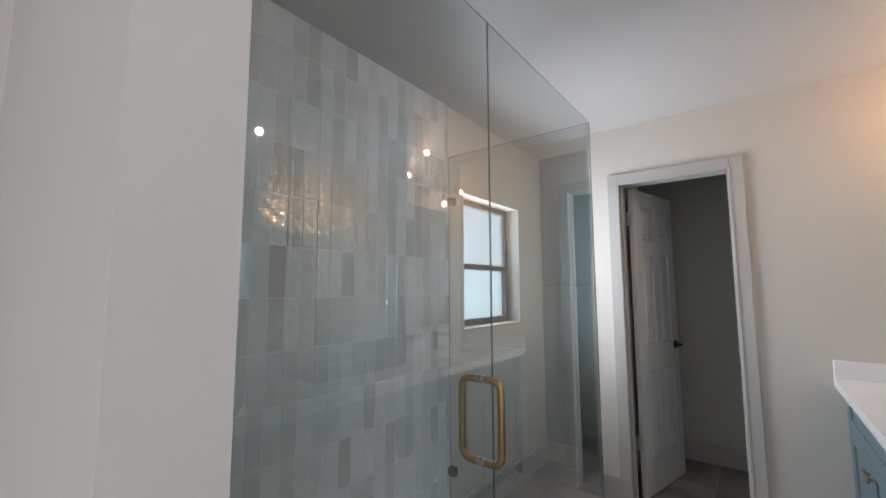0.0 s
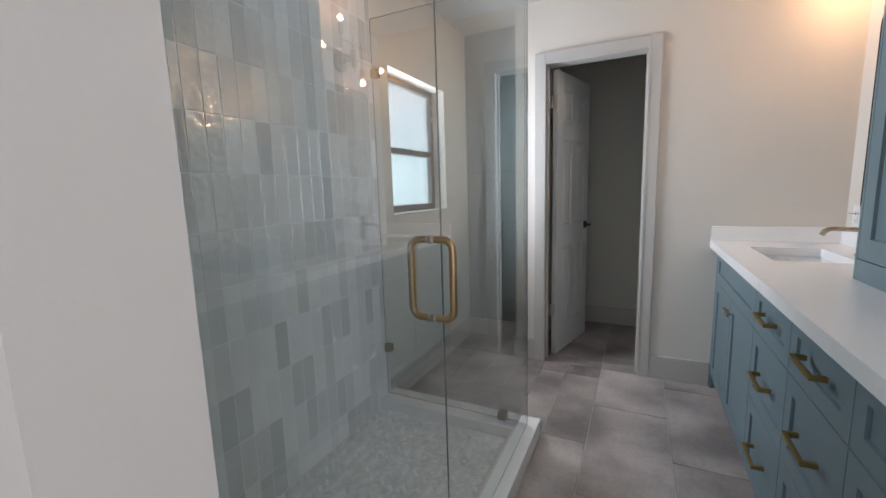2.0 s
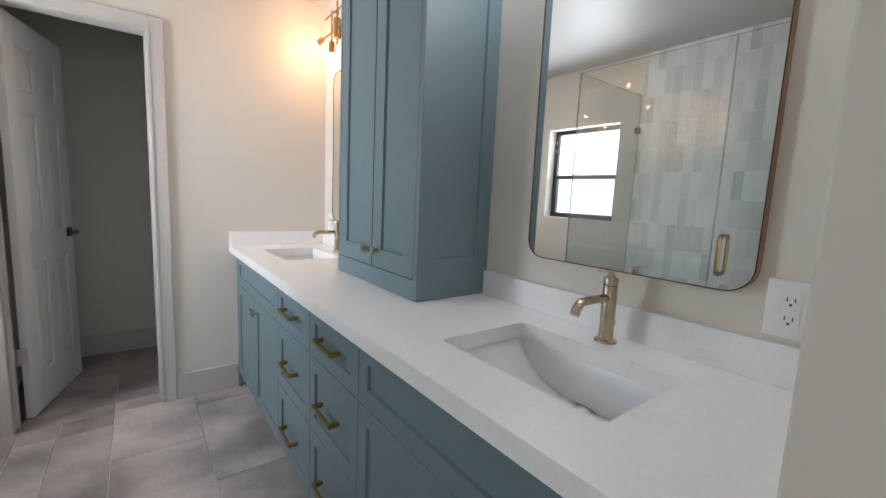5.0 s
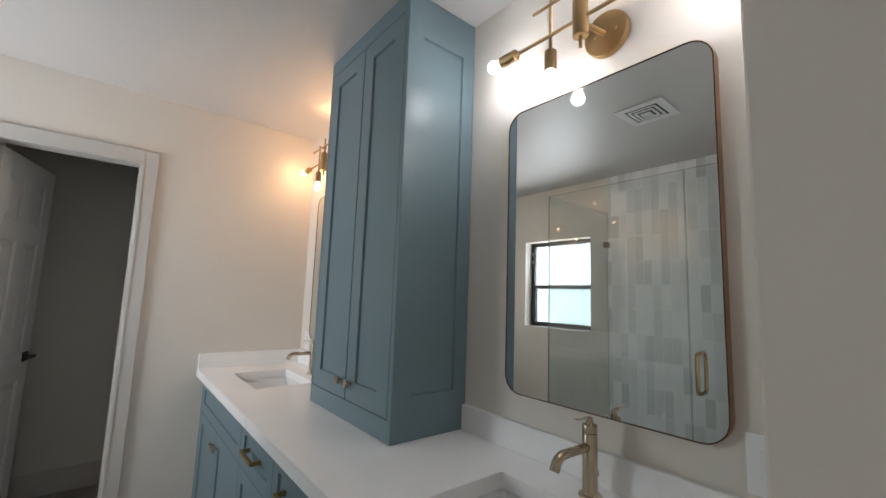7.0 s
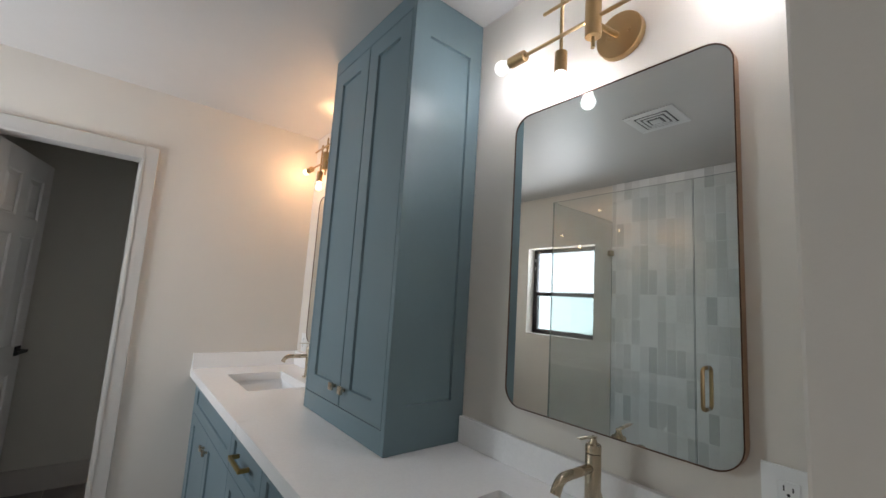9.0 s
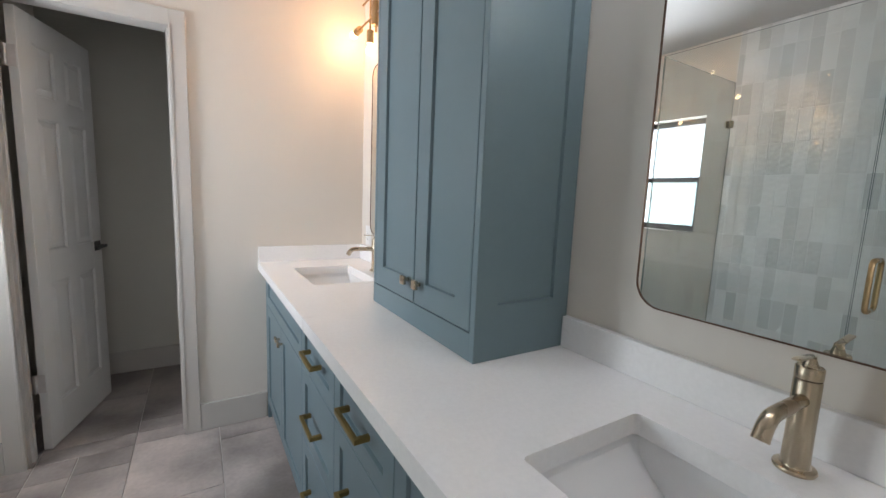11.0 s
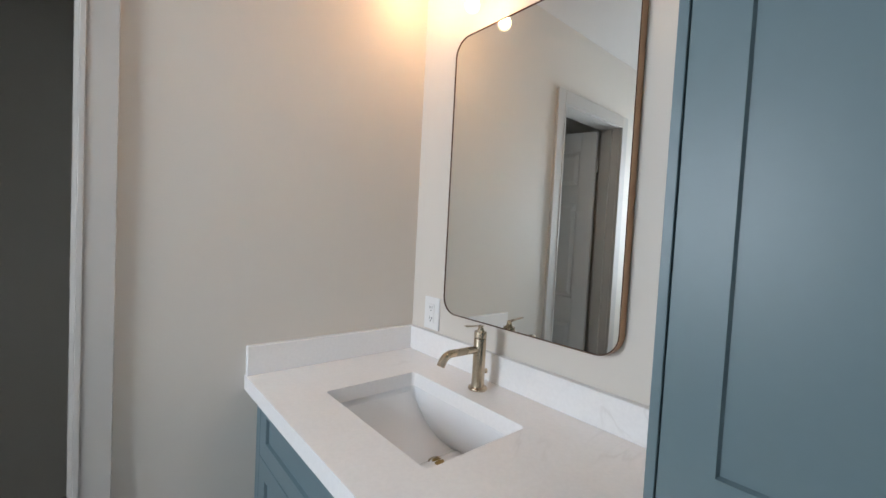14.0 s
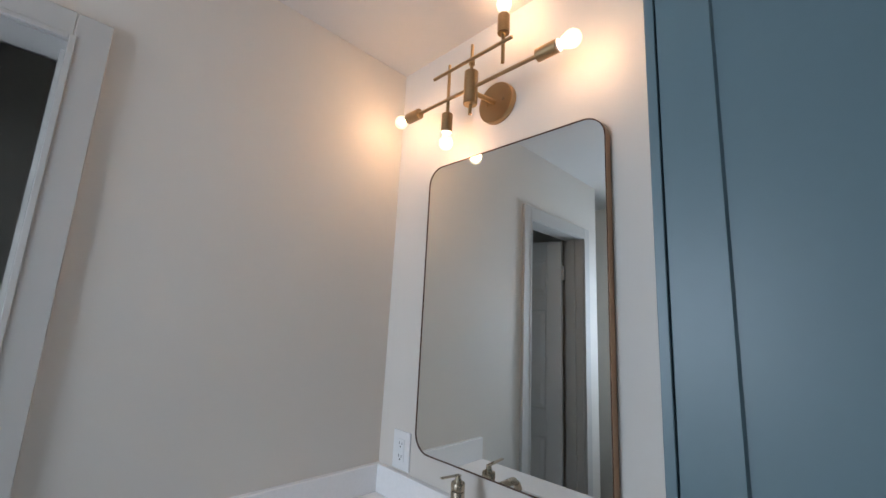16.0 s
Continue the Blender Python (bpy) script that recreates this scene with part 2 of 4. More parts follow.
def wall_tile_mat():
    """Hand-made glazed tile: wavy gloss, each piece its own grey."""
    m = mat("glazed_wall_tile", (0.88, 0.88, 0.88), 0.04, var=0.04, scale=9, bump=0.0020, bscale=38, spec=0.9, coat=0.6, random_tone=0.02)
    nt = m.node_tree
    link = nt.links.new
    oi = nt.nodes["Object Info"]
    mp = nt.nodes["Mapping"]
    comb = nt.nodes.new("ShaderNodeCombineXYZ")
    mu = nt.nodes.new("ShaderNodeMath")
    mu.operation = "MULTIPLY"
    mu.inputs[1].default_value = 23
    link(oi.outputs["Random"], mu.inputs[0])
    link(mu.outputs[0], comb.inputs[0]), link(mu.outputs[0], comb.inputs[2])
    link(comb.outputs[0], mp.inputs["Location"])
    ramp = nt.nodes.new("ShaderNodeValToRGB")
    ramp.color_ramp.interpolation = "CONSTANT"
    e = ramp.color_ramp.elements
    e[0].position, e[0].color = 0.0, (1.06, 1.06, 1.06, 1)
    e[1].position, e[1].color = 0.34, (0.97, 0.97, 0.97, 1)
    for pos, v in ((0.58, 0.90), (0.78, 0.82), (0.93, 0.75)):
        k = e.new(pos)
        k.color = (v, v, v, 1)
    link(oi.outputs["Random"], ramp.inputs[0])
    nt.nodes["Bump"].inputs["Height"].links[0].from_node.inputs["Detail"].default_value = 0.3
    nt.nodes["Principled BSDF"].inputs["IOR"].default_value = 1.9
    nt.nodes["Principled BSDF"].inputs["Coat Roughness"].default_value = 0.02
    link(nt.nodes["Bump"].outputs[0], nt.nodes["Principled BSDF"].inputs["Coat Normal"])
    h = nt.nodes["Hue/Saturation/Value"]
    mul = nt.nodes.new("ShaderNodeMath")
    mul.operation = "MULTIPLY"
    link(h.inputs["Value"].links[0].from_socket, mul.inputs[0])
    link(ramp.outputs[0], mul.inputs[1])
    link(mul.outputs[0], h.inputs["Value"])
    return m


WALLT = wall_tile_mat()


def island_mat(name, color, rough, spread):
    m = mat(name, color, rough, var=0.06, scale=30)
    nt = m.node_tree
    g = nt.nodes.new("ShaderNodeNewGeometry")
    r = nt.nodes.new("ShaderNodeMapRange")
    r.inputs["To Min"].default_value, r.inputs["To Max"].default_value = 1 - spread, 1 + spread
    nt.links.new(g.outputs["Random Per Island"], r.inputs["Value"])
    h = nt.nodes["Hue/Saturation/Value"]
    mu = nt.nodes.new("ShaderNodeMath")
    mu.operation = "MULTIPLY"
    nt.links.new(h.inputs["Value"].links[0].from_socket, mu.inputs[0])
    nt.links.new(r.outputs[0], mu.inputs[1])
    nt.links.new(mu.outputs[0], h.inputs["Value"])
    return m


MOSAIC = island_mat("marble_mosaic", (0.84, 0.85, 0.83), 0.35, 0.20)
WALLT_FAR = island_mat("glazed_wall_tile_joined", (0.74, 0.755, 0.755), 0.12, 0.15)


# ---------------------------------------------------------------- mesh helpers
def box(bm, x0, x1, y0, y1, z0, z1, bevel=0.0, segments=1):
    """An upright box, its edges rounded by bevel."""
    vs = [bm.verts.new((x, y, z)) for x in (x0, x1) for y in (y0, y1) for z in (z0, z1)]
    fs = [bm.faces.new([vs[i] for i in f]) for f in
          ((0, 1, 3, 2), (4, 6, 7, 5), (0, 4, 5, 1), (2, 3, 7, 6), (0, 2, 6, 4), (1, 5, 7, 3))]
    if bevel:
        bmesh.ops.bevel(bm, geom=list({e for f in fs for e in f.edges}), offset=bevel, segments=segments,
                        profile=0.6, affect="EDGES")
    return bm


def cyl(bm, a, b, r, seg=20, r2=None, cap=True, bevel=0.0):
    """A rod from a to b; with r2 it tapers."""
    a, b = Vector(a), Vector(b)
    r2 = r if r2 is None else r2
    q = (b - a).to_track_quat("Z", "Y").to_matrix()
    length = (b - a).length
    profile = [(r, 0.0), (r2, length)]
    if bevel:
        profile = [(r - bevel, 0.0), (r, bevel), (r2, length - bevel), (r2 - bevel, length)]
    rings = [[bm.verts.new(a + q @ Vector((rr * math.cos(2 * math.pi * i / seg), rr * math.sin(2 * math.pi * i / seg), h)))
              for i in range(seg)] for rr, h in profile]
    for k in range(len(rings) - 1):
        for i in range(seg):
            bm.faces.new((rings[k][i], rings[k][(i + 1) % seg], rings[k + 1][(i + 1) % seg], rings[k + 1][i]))
    if cap:
        bm.faces.new(rings[0][::-1])
        bm.faces.new(rings[-1])
    return bm


def lathe(bm, centre, profile, seg=28, axis="z"):
    """Turns (radius, height) pairs about an axis through the centre."""
    q = {"z": Matrix.Identity(3), "x": Vector((1, 0, 0)).to_track_quat("Z", "Y").to_matrix(),
         "-x": Vector((-1, 0, 0)).to_track_quat("Z", "Y").to_matrix(),
         "y": Vector((0, 1, 0)).to_track_quat("Z", "Y").to_matrix(),
         "-y": Vector((0, -1, 0)).to_track_quat("Z", "Y").to_matrix(),
         "-z": Vector((0, 0, -1)).to_track_quat("Z", "Y").to_matrix()}[axis]
    c = Vector(centre)
    rings = []
    for r, h in profile:
        if r < 1e-6:
            rings.append([bm.verts.new(c + q @ Vector((0, 0, h)))])
        else:
            rings.append([bm.verts.new(c + q @ Vector((r * math.cos(2 * math.pi * i / seg), r * math.sin(2 * math.pi * i / seg), h)))
                          for i in range(seg)])
    for a, b in zip(rings, rings[1:]):
        for i in range(seg):
            j = (i + 1) % seg
            if len(a) == 1:
                bm.faces.new((a[0], b[j], b[i]))
            elif len(b) == 1:
                bm.faces.new((a[i], a[j], b[0]))
            else:
                bm.faces.new((a[i], a[j], b[j], b[i]))
    if len(rings[0]) > 1:
        bm.faces.new(rings[0][::-1])
    if len(rings[-1]) > 1:
        bm.faces.new(rings[-1])
    return bm


def tube(bm, points, r, seg=14, r_end=None):
    """A round bar swept along points."""
    pts = [Vector(p) for p in points]
    rings = []
    up = None
    for i, p in enumerate(pts):
        d = (pts[min(i + 1, len(pts) - 1)] - pts[max(i - 1, 0)]).normalized()
        if up is None:
            up = Vector((0, 0, 1)) if abs(d.z) < 0.9 else Vector((0, 1, 0))
        side = d.cross(up).normalized()
        up = side.cross(d).normalized()
        rr = r if r_end is None else r + (r_end - r) * i / (len(pts) - 1)
        rings.append([bm.verts.new(p + rr * (math.cos(2 * math.pi * k / seg) * side + math.sin(2 * math.pi * k / seg) * up))
                      for k in range(seg)])
    for a, b in zip(rings, rings[1:]):
        for k in range(seg):
            bm.faces.new((a[k], a[(k + 1) % seg], b[(k + 1) % seg], b[k]))
    bm.faces.new(rings[0][::-1])
    bm.faces.new(rings[-1])
    return bm


def rounded(w, h, r, n=8):
    """Outline of a rounded rectangle about the origin."""
    pts = []
    for cx, cy, a0 in ((w / 2 - r, h / 2 - r, 0), (-w / 2 + r, h / 2 - r, 90), (-w / 2 + r, -h / 2 + r, 180), (w / 2 - r, -h / 2 + r, 270)):
        for i in range(n + 1):
            a = radians(a0 + 90 * i / n)
            pts.append((cx + r * math.cos(a), cy + r * math.sin(a)))
    return pts


def framed(w, h, t, left, right, bottom, top, recess=0.009, bevel=0.0012):
    """A framed panel in one piece, w across x, h up z, its front at y = 0 facing -y, t thick."""
    bm = bmesh.new()
    def loop(x0, x1, z0, z1, y):
        return [bm.verts.new((x, y, z)) for x, z in ((x0, z0), (x1, z0), (x1, z1), (x0, z1))]
    back, outer = loop(0, w, 0, h, t), loop(0, w, 0, h, 0)
    inner = loop(left, w - right, bottom, h - top, 0)
    e = 0.0025
    sunk = loop(left + e, w - right - e, bottom + e, h - top - e, recess)
    bm.faces.new(back)
    bm.faces.new(sunk)
    edges = []
    for i in range(4):
        j = (i + 1) % 4
        bm.faces.new((back[i], back[j], outer[j], outer[i]))
        bm.faces.new((outer[i], outer[j], inner[j], inner[i]))
        bm.faces.new((inner[i], inner[j], sunk[j], sunk[i]))
        edges += [bm.edges.get((outer[i], outer[j])), bm.edges.get((outer[i], back[i]))]
    bmesh.ops.recalc_face_normals(bm, faces=bm.faces)
    if bevel:
        bmesh.ops.bevel(bm, geom=edges, offset=bevel, segments=1, affect="EDGES")
    return bm


def shaker(w, h, t, rail, recess=0.009, bevel=0.0012):
    return framed(w, h, t, rail, rail, rail, rail, recess, bevel)


def facing_west(bm, x, y, z):
    """Turns a front made for -y to face -x, its first side at y, running towards -y."""
    bm.transform(Matrix.Translation((x, y, z)) @ Matrix.Rotation(radians(-90), 4, "Z"))
    return bm


def smooth(ob, angle=35):
    for p in ob.data.polygons:
        p.use_smooth = True
    ob.data.set_sharp_from_angle(angle=radians(angle))


def structure(name, bm, material, label="", parent=None):
    bmesh.ops.recalc_face_normals(bm, faces=bm.faces)
    me = bpy.data.meshes.new(name)
    bm.to_mesh(me)
    bm.free()
    me.materials.append(material)
    ob = new(name, me)
    ob.parent = parent
    return tagged(ob, label, kind="structure")


def thing(name, at, label, category, group=""):
    ob = new(name)
    ob.empty_display_size = 0.1
    ob.location = at
    return tagged(ob, label, category, group)


def part(name, bm, material, parent, label="", kind="", soft=True):
    """One mesh under a thing or under a part. Geometry comes in world places."""
    root = parent
    while root.parent:
        root = root.parent
    bmesh.ops.recalc_face_normals(bm, faces=bm.faces)
    bm.transform(Matrix.Translation(-Vector(root.location)))
    me = bpy.data.meshes.new(name)
    bm.to_mesh(me)
    bm.free()
    me.materials.append(material)
    ob = new(name, me)
    ob.parent = parent
    if soft:
        smooth(ob)
    return tagged(ob, label, kind=kind)


# ---------------------------------------------------------------- plan
BACK = -2.273          # face of the window wall
NEAR = -2.652          # bathroom face of the entrance wall
JL, JR = -1.268, -0.578  # sides of the entrance opening
OP0, OP1, OPH = -1.581, -0.945, 2.060   # toilet doorway
CORNER = -1.772         # outside corner of the far wall
WY0, WY1, WZ0, WZ1 = -0.820, -0.095, 1.112, 1.944  # window opening

# floor slab under the tiles
bm = bmesh.new()
box(bm, -3.6, 1.6, -6.4, 1.2, -0.12, -0.004)
slab = structure("floor", bm, GROUT_F, "light grey grout bed of the bathroom floor")

# walls
bm = bmesh.new()
box(bm, 0, 0.12, -2.8, 1.15, 0, CEIL)
structure("wall_east", bm, WALL, "smooth off-white painted wall behind the vanity")

bm = bmesh.new()
box(bm, OP1, 0, 0, 0.115, 0, CEIL)
box(bm, CORNER, OP0, 0, 0.115, 0, CEIL)
box(bm, OP0, OP1, 0, 0.115, OPH, CEIL)
structure("wall_north", bm, WALL, "off-white painted wall with the doorway to the toilet room")

bm = bmesh.new()
box(bm, CORNER, CORNER + 0.115, 0.115, 1.03, 0, CEIL)
structure("wall_alcove_side", bm, WALL, "off-white painted return wall of the alcove")
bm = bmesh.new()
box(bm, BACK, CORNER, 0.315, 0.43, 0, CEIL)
structure("wall_alcove", bm, WALL_A, "end wall of the shallow alcove, its shade put into grey")
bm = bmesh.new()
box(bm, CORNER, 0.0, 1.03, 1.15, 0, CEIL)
structure("wall_toilet_room", bm, WALL_T, "end wall of the toilet room, its dimness put into the colour")

bm = bmesh.new()
box(bm, BACK - 0.16, BACK, -2.8, WY0, 0, CEIL)
box(bm, BACK - 0.16, BACK, WY1, 0.43, 0, CEIL)
box(bm, BACK - 0.16, BACK, WY0, WY1, 0, WZ0)
box(bm, BACK - 0.16, BACK, WY0, WY1, WZ1, CEIL)
structure("wall_west", bm, WALL, "off-white painted wall with the frosted window")

bm = bmesh.new()
box(bm, -3.6, JL, NEAR - 0.10, NEAR, 0, CEIL)
structure("wall_south_partition", bm, WALL, "painted partition beside the entrance opening")
bm = bmesh.new()
box(bm, JR, 1.6, NEAR - 0.13, NEAR, 0, CEIL, 0.003)
structure("wall_south", bm, WALL, "painted wall at the near end of the vanity")

# bedroom side, plain walls that close the place
bm = bmesh.new()
box(bm, -3.7, -3.6, -6.4, NEAR, 0, CEIL)
box(bm, 1.6, 1.7, -6.4, NEAR, 0, CEIL)
box(bm, -3.7, 1.7, -6.5, -6.4, 0, CEIL)
structure("wall_bedroom", bm, WALL, "plain painted walls of the room before the bathroom")

bm = bmesh.new()
box(bm, -3.7, 1.7, -6.5, 1.15, CEIL, CEIL + 0.12)
structure("ceiling", bm, CEILP, "off-white lightly textured painted ceiling")

# baseboards
C_W = 0.054
bm = bmesh.new()
for x0, x1, y0, y1 in ((OP1 + C_W, -0.562, -0.015, 0), (CORNER - 0.0, OP0 - C_W, -0.015, 0), (CORNER - 0.015, CORNER, -0.015, 0.315),
                       (BACK, CORNER - 0.015, 0.30, 0.315), (BACK, BACK + 0.015, -0.94, 0.30),
                       (CORNER + 0.115, -0.0, 1.015, 1.03)):
    box(bm, x0, x1, y0, y1, 0.0, 0.15, 0.002)
structure("baseboard", bm, TRIM, "flat pale grey painted baseboard")

# alcove ledge line
bm = bmesh.new()
box(bm, BACK, CORNER, 0.312, 0.315, 1.382, 1.387)
structure("trim", bm, SEAM, "thin dark horizontal seam line across the alcove wall")

bm = bmesh.new()
box(bm, BACK, CORNER, 0.3135, 0.315, 1.343, 1.346)
structure("trim", bm, TRIM, "faint pale horizontal seam line across the alcove wall")

# doorway casing and jamb
bm = bmesh.new()
C = 0.054
box(bm, OP0 - C, OP0 + 0.011, -0.018, 0.0, 0, OPH + C, 0.002)
box(bm, OP1 - 0.011, OP1 + C, -0.018, 0.0, 0, OPH + C, 0.002)
box(bm, OP0 + 0.011, OP1 - 0.011, -0.018, 0.0, OPH - 0.011, OPH + C, 0.002)
box(bm, OP0 + 0.004, OP0 + 0.017, -0.021, -0.018, 0, OPH - 0.004, 0.002)
box(bm, OP1 - 0.017, OP1 - 0.004, -0.021, -0.018, 0, OPH - 0.004, 0.002)
box(bm, OP0 + 0.017, OP1 - 0.017, -0.021, -0.018, OPH - 0.017, OPH - 0.004, 0.002)
structure("door_casing", bm, TRIM, "pale grey painted flat door casing with an inner bead")
bm = bmesh.new()
box(bm, OP0, OP0 + 0.016, 0, 0.115, 0, OPH)
box(bm, OP1 - 0.016, OP1, 0, 0.115, 0, OPH)
box(bm, OP0 + 0.016, OP1 - 0.016, 0, 0.115, OPH - 0.016, OPH)
box(bm, OP1 - 0.028, OP1 - 0.016, 0.045, 0.078, 0, OPH - 0.016)
box(bm, OP0 + 0.016, OP0 + 0.028, 0.045, 0.078, 0, OPH - 0.016)
structure("door_jamb", bm, TRIM, "pale grey painted door jamb with stop strips")


# ---------------------------------------------------------------- six-panel door, standing open into the toilet room
def raised_field(bm, x0, x1, z0, z1, y_low, y_high, slope):
    """The raised middle of a door panel: a flat field with wide sloping margins."""
    low = [bm.verts.new((x, y_low, z)) for x, z in ((x0, z0), (x1, z0), (x1, z1), (x0, z1))]
    high = [bm.verts.new((x, y_high, z)) for x, z in ((x0 + slope, z0 + slope), (x1 - slope, z0 + slope), (x1 - slope, z1 - slope), (x0 + slope, z1 - slope))]
    bm.faces.new(high)
    bm.faces.new(low[::-1])
    for i in range(4):
        j = (i + 1) % 4
        bm.faces.new((low[i], low[j], high[j], high[i]))


def panel_door(hinge, angle, w=0.595, h=2.022, t=0.035):
    m = Matrix.Translation(hinge) @ Matrix.Rotation(radians(angle), 4, "Z")
    root = thing("door_1", hinge, "open white six-panel door hung in the toilet doorway", "door")
    root["kind"] = "structure"
    stile, mid = 0.095, 0.085
    rows = ((0.20, 0.80), (0.955, 1.575), (1.675, 1.905))
    bm = bmesh.new()
    box(bm, 0, stile, -t, 0, 0, h, 0.0015)
    box(bm, w - stile, w, -t, 0, 0, h, 0.0015)
    box(bm, w / 2 - mid / 2, w / 2 + mid / 2, -t, 0, 0, h)
    zs = [0.0] + [z for r in rows for z in r] + [h]
    for z0, z1 in zip(zs[::2], zs[1::2]):
        for x0, x1 in ((stile, w / 2 - mid / 2), (w / 2 + mid / 2, w - stile)):
            box(bm, x0, x1, -t, 0, z0, z1)
    bm.transform(m)
    leaf = part("door_leaf", bm, DOORP, root, soft=False)
    for z0, z1 in rows:
        for x0, x1 in ((stile, w / 2 - mid / 2), (w / 2 + mid / 2, w - stile)):
            bm = bmesh.new()
            box(bm, x0, x1, -t + 0.011, -0.011, z0, z1)
            for side in (0, 1):
                ya, yb = (-t + 0.002, -t + 0.011) if side else (-0.011, -0.002)
                raised_field(bm, x0 + 0.011, x1 - 0.011, z0 + 0.011, z1 - 0.011, yb if side else ya, ya if side else yb, 0.026)
                yc, yd = (-t + 0.001, -t + 0.011) if side else (-0.011, -0.001)
                for q in ((x0, x0 + 0.008, z0, z1), (x1 - 0.008, x1, z0, z1), (x0 + 0.008, x1 - 0.008, z0, z0 + 0.008), (x0 + 0.008, x1 - 0.008, z1 - 0.008, z1)):
                    box(bm, q[0], q[1], yc, yd, q[2], q[3], 0.003)
            bm.transform(m)
            part("door_panel", bm, DOORP, root, soft=False)
    for z in (0.29, 1.77):
        bm = bmesh.new()
        cyl(bm, (-0.005, 0.007, z), (-0.005, 0.007, z + 0.09), 0.006, 12)
        bm.transform(m)
        hinge_ob = part("hinge", bm, NICKEL, root, "satin nickel butt hinge")
        bm = bmesh.new()
        box(bm, -0.0028, -0.0006, -t + 0.006, 0.022, z, z + 0.09, 0.0006)
        bm.transform(m)
        part("hinge_leaf", bm, HINGEM, hinge_ob, "pale satin hinge leaf let into the door edge")
    # lever on both faces
    bm = bmesh.new()
    for s, y0 in ((-1, -t), (1, 0.0)):
        box(bm, w - 0.085, w - 0.03, min(y0, y0 + s * 0.009), max(y0, y0 + s * 0.009), 0.90, 0.955, 0.002)
        cyl(bm, (w - 0.058, y0 + s * 0.009, 0.928), (w - 0.058, y0 + s * 0.045, 0.928), 0.009, 14)
        box(bm, w - 0.165, w - 0.048, min(y0 + s * 0.038, y0 + s * 0.05), max(y0 + s * 0.038, y0 + s * 0.05), 0.919, 0.937, 0.003)
    bm.transform(m)
    part("door_handle", bm, BLACKM, root, "matte black door lever with a square rose")
    bm = bmesh.new()
    box(bm, w, w + 0.002, -t + 0.006, -0.006, 0.895, 0.96)
    bm.transform(m)
    part("latch_plate", bm, BLACKM, root, "black latch plate on the door edge")
    return root


panel_door((-1.541, 0.122, 0.012), 76.3)


# ---------------------------------------------------------------- window
def window():
    root = thing("window_1", (BACK - 0.1, (WY0 + WY1) / 2, WZ0), "single-hung window with dark bronze frame and frosted panes", "window")
    root["kind"] = "structure"
    x0, x1 = BACK - 0.145, BACK - 0.095
    f = 0.036
    zm = 1.483
    bm = bmesh.new()
    box(bm, x0, x1, WY0, WY0 + f, WZ0, WZ1, 0.002)
    box(bm, x0, x1, WY1 - f, WY1, WZ0, WZ1, 0.002)
    box(bm, x0, x1, WY0 + f, WY1 - f, WZ0, WZ0 + 0.022, 0.002)
    box(bm, x0, x1, WY0 + f, WY1 - f, WZ1 - f, WZ1, 0.002)
    part("window_frame", bm, BRONZE, root, "dark bronze aluminium frame")
    bm = bmesh.new()
    s = 0.02
    box(bm, x0 + 0.012, x1 + 0.006, WY0 + f, WY0 + f + s, WZ0 + 0.022, zm, 0.0015)
    box(bm, x0 + 0.012, x1 + 0.006, WY1 - f - s, WY1 - f, WZ0 + 0.022, zm, 0.0015)
    box(bm, x0 + 0.012, x1 + 0.006, WY0 + f + s, WY1 - f - s, WZ0 + 0.022, WZ0 + 0.045, 0.0015)
    box(bm, x0 + 0.008, x1 + 0.008, WY0 + f, WY1 - f, zm, zm + 0.035, 0.0015)
    part("lower_sash", bm, BRONZE, root, "dark bronze sliding sash")
    bm = bmesh.new()
    for z in (1.74, 1.82):
        box(bm, x1, x1 + 0.01, WY1 - f + 0.008, WY1 - f + 0.02, z, z + 0.03, 0.002)
    part("sash_latch", bm, NICKEL, root, "small pale latch on the frame")
    for name, z0, z1, material in (("pane", zm + 0.035, WZ1 - f, PANE), ("pane", WZ0 + 0.045, zm, PANE_LOW)):
        bm = bmesh.new()
        box(bm, x0 + 0.02, x0 + 0.025, WY0 + f, WY1 - f, z0, z1)
        ob = part(name, bm, material, root, "frosted glass pane", soft=False)
        ob.visible_shadow = False
    return root


window()
bm = bmesh.new()
box(bm, BACK - 0.095, BACK + 0.004, WY0, WY1, WZ0 - 0.004, WZ0 + 0.002, 0.001)
structure("window_sill", bm, TRIM, "white painted window sill")

# ---------------------------------------------------------------- shower base and curb
CX, GX, GY = -1.393, -1.441, -0.985
CZ = 0.084
bm = bmesh.new()
box(bm, CX - 0.11, CX, NEAR, -0.910, 0, CZ, 0.002)
box(bm, BACK, CX - 0.11, -1.055, -0.910, 0, CZ, 0.002)
structure("shower_curb", bm, CURBM, "white quartz shower curb, an L on the tiled floor")
bm = bmesh.new()
box(bm, BACK, CX - 0.11, NEAR, -1.055, 0, 0.028)
structure("shower_pan", bm, GROUT_W, "grouted bed of the shower floor")
bm = bmesh.new()
random.seed(4)
px0, px1, py0, py1 = BACK + 0.012, CX - 0.114, NEAR + 0.004, -1.059
L, W = 0.036, 0.012
ca = math.cos(radians(45))
n_row = 0
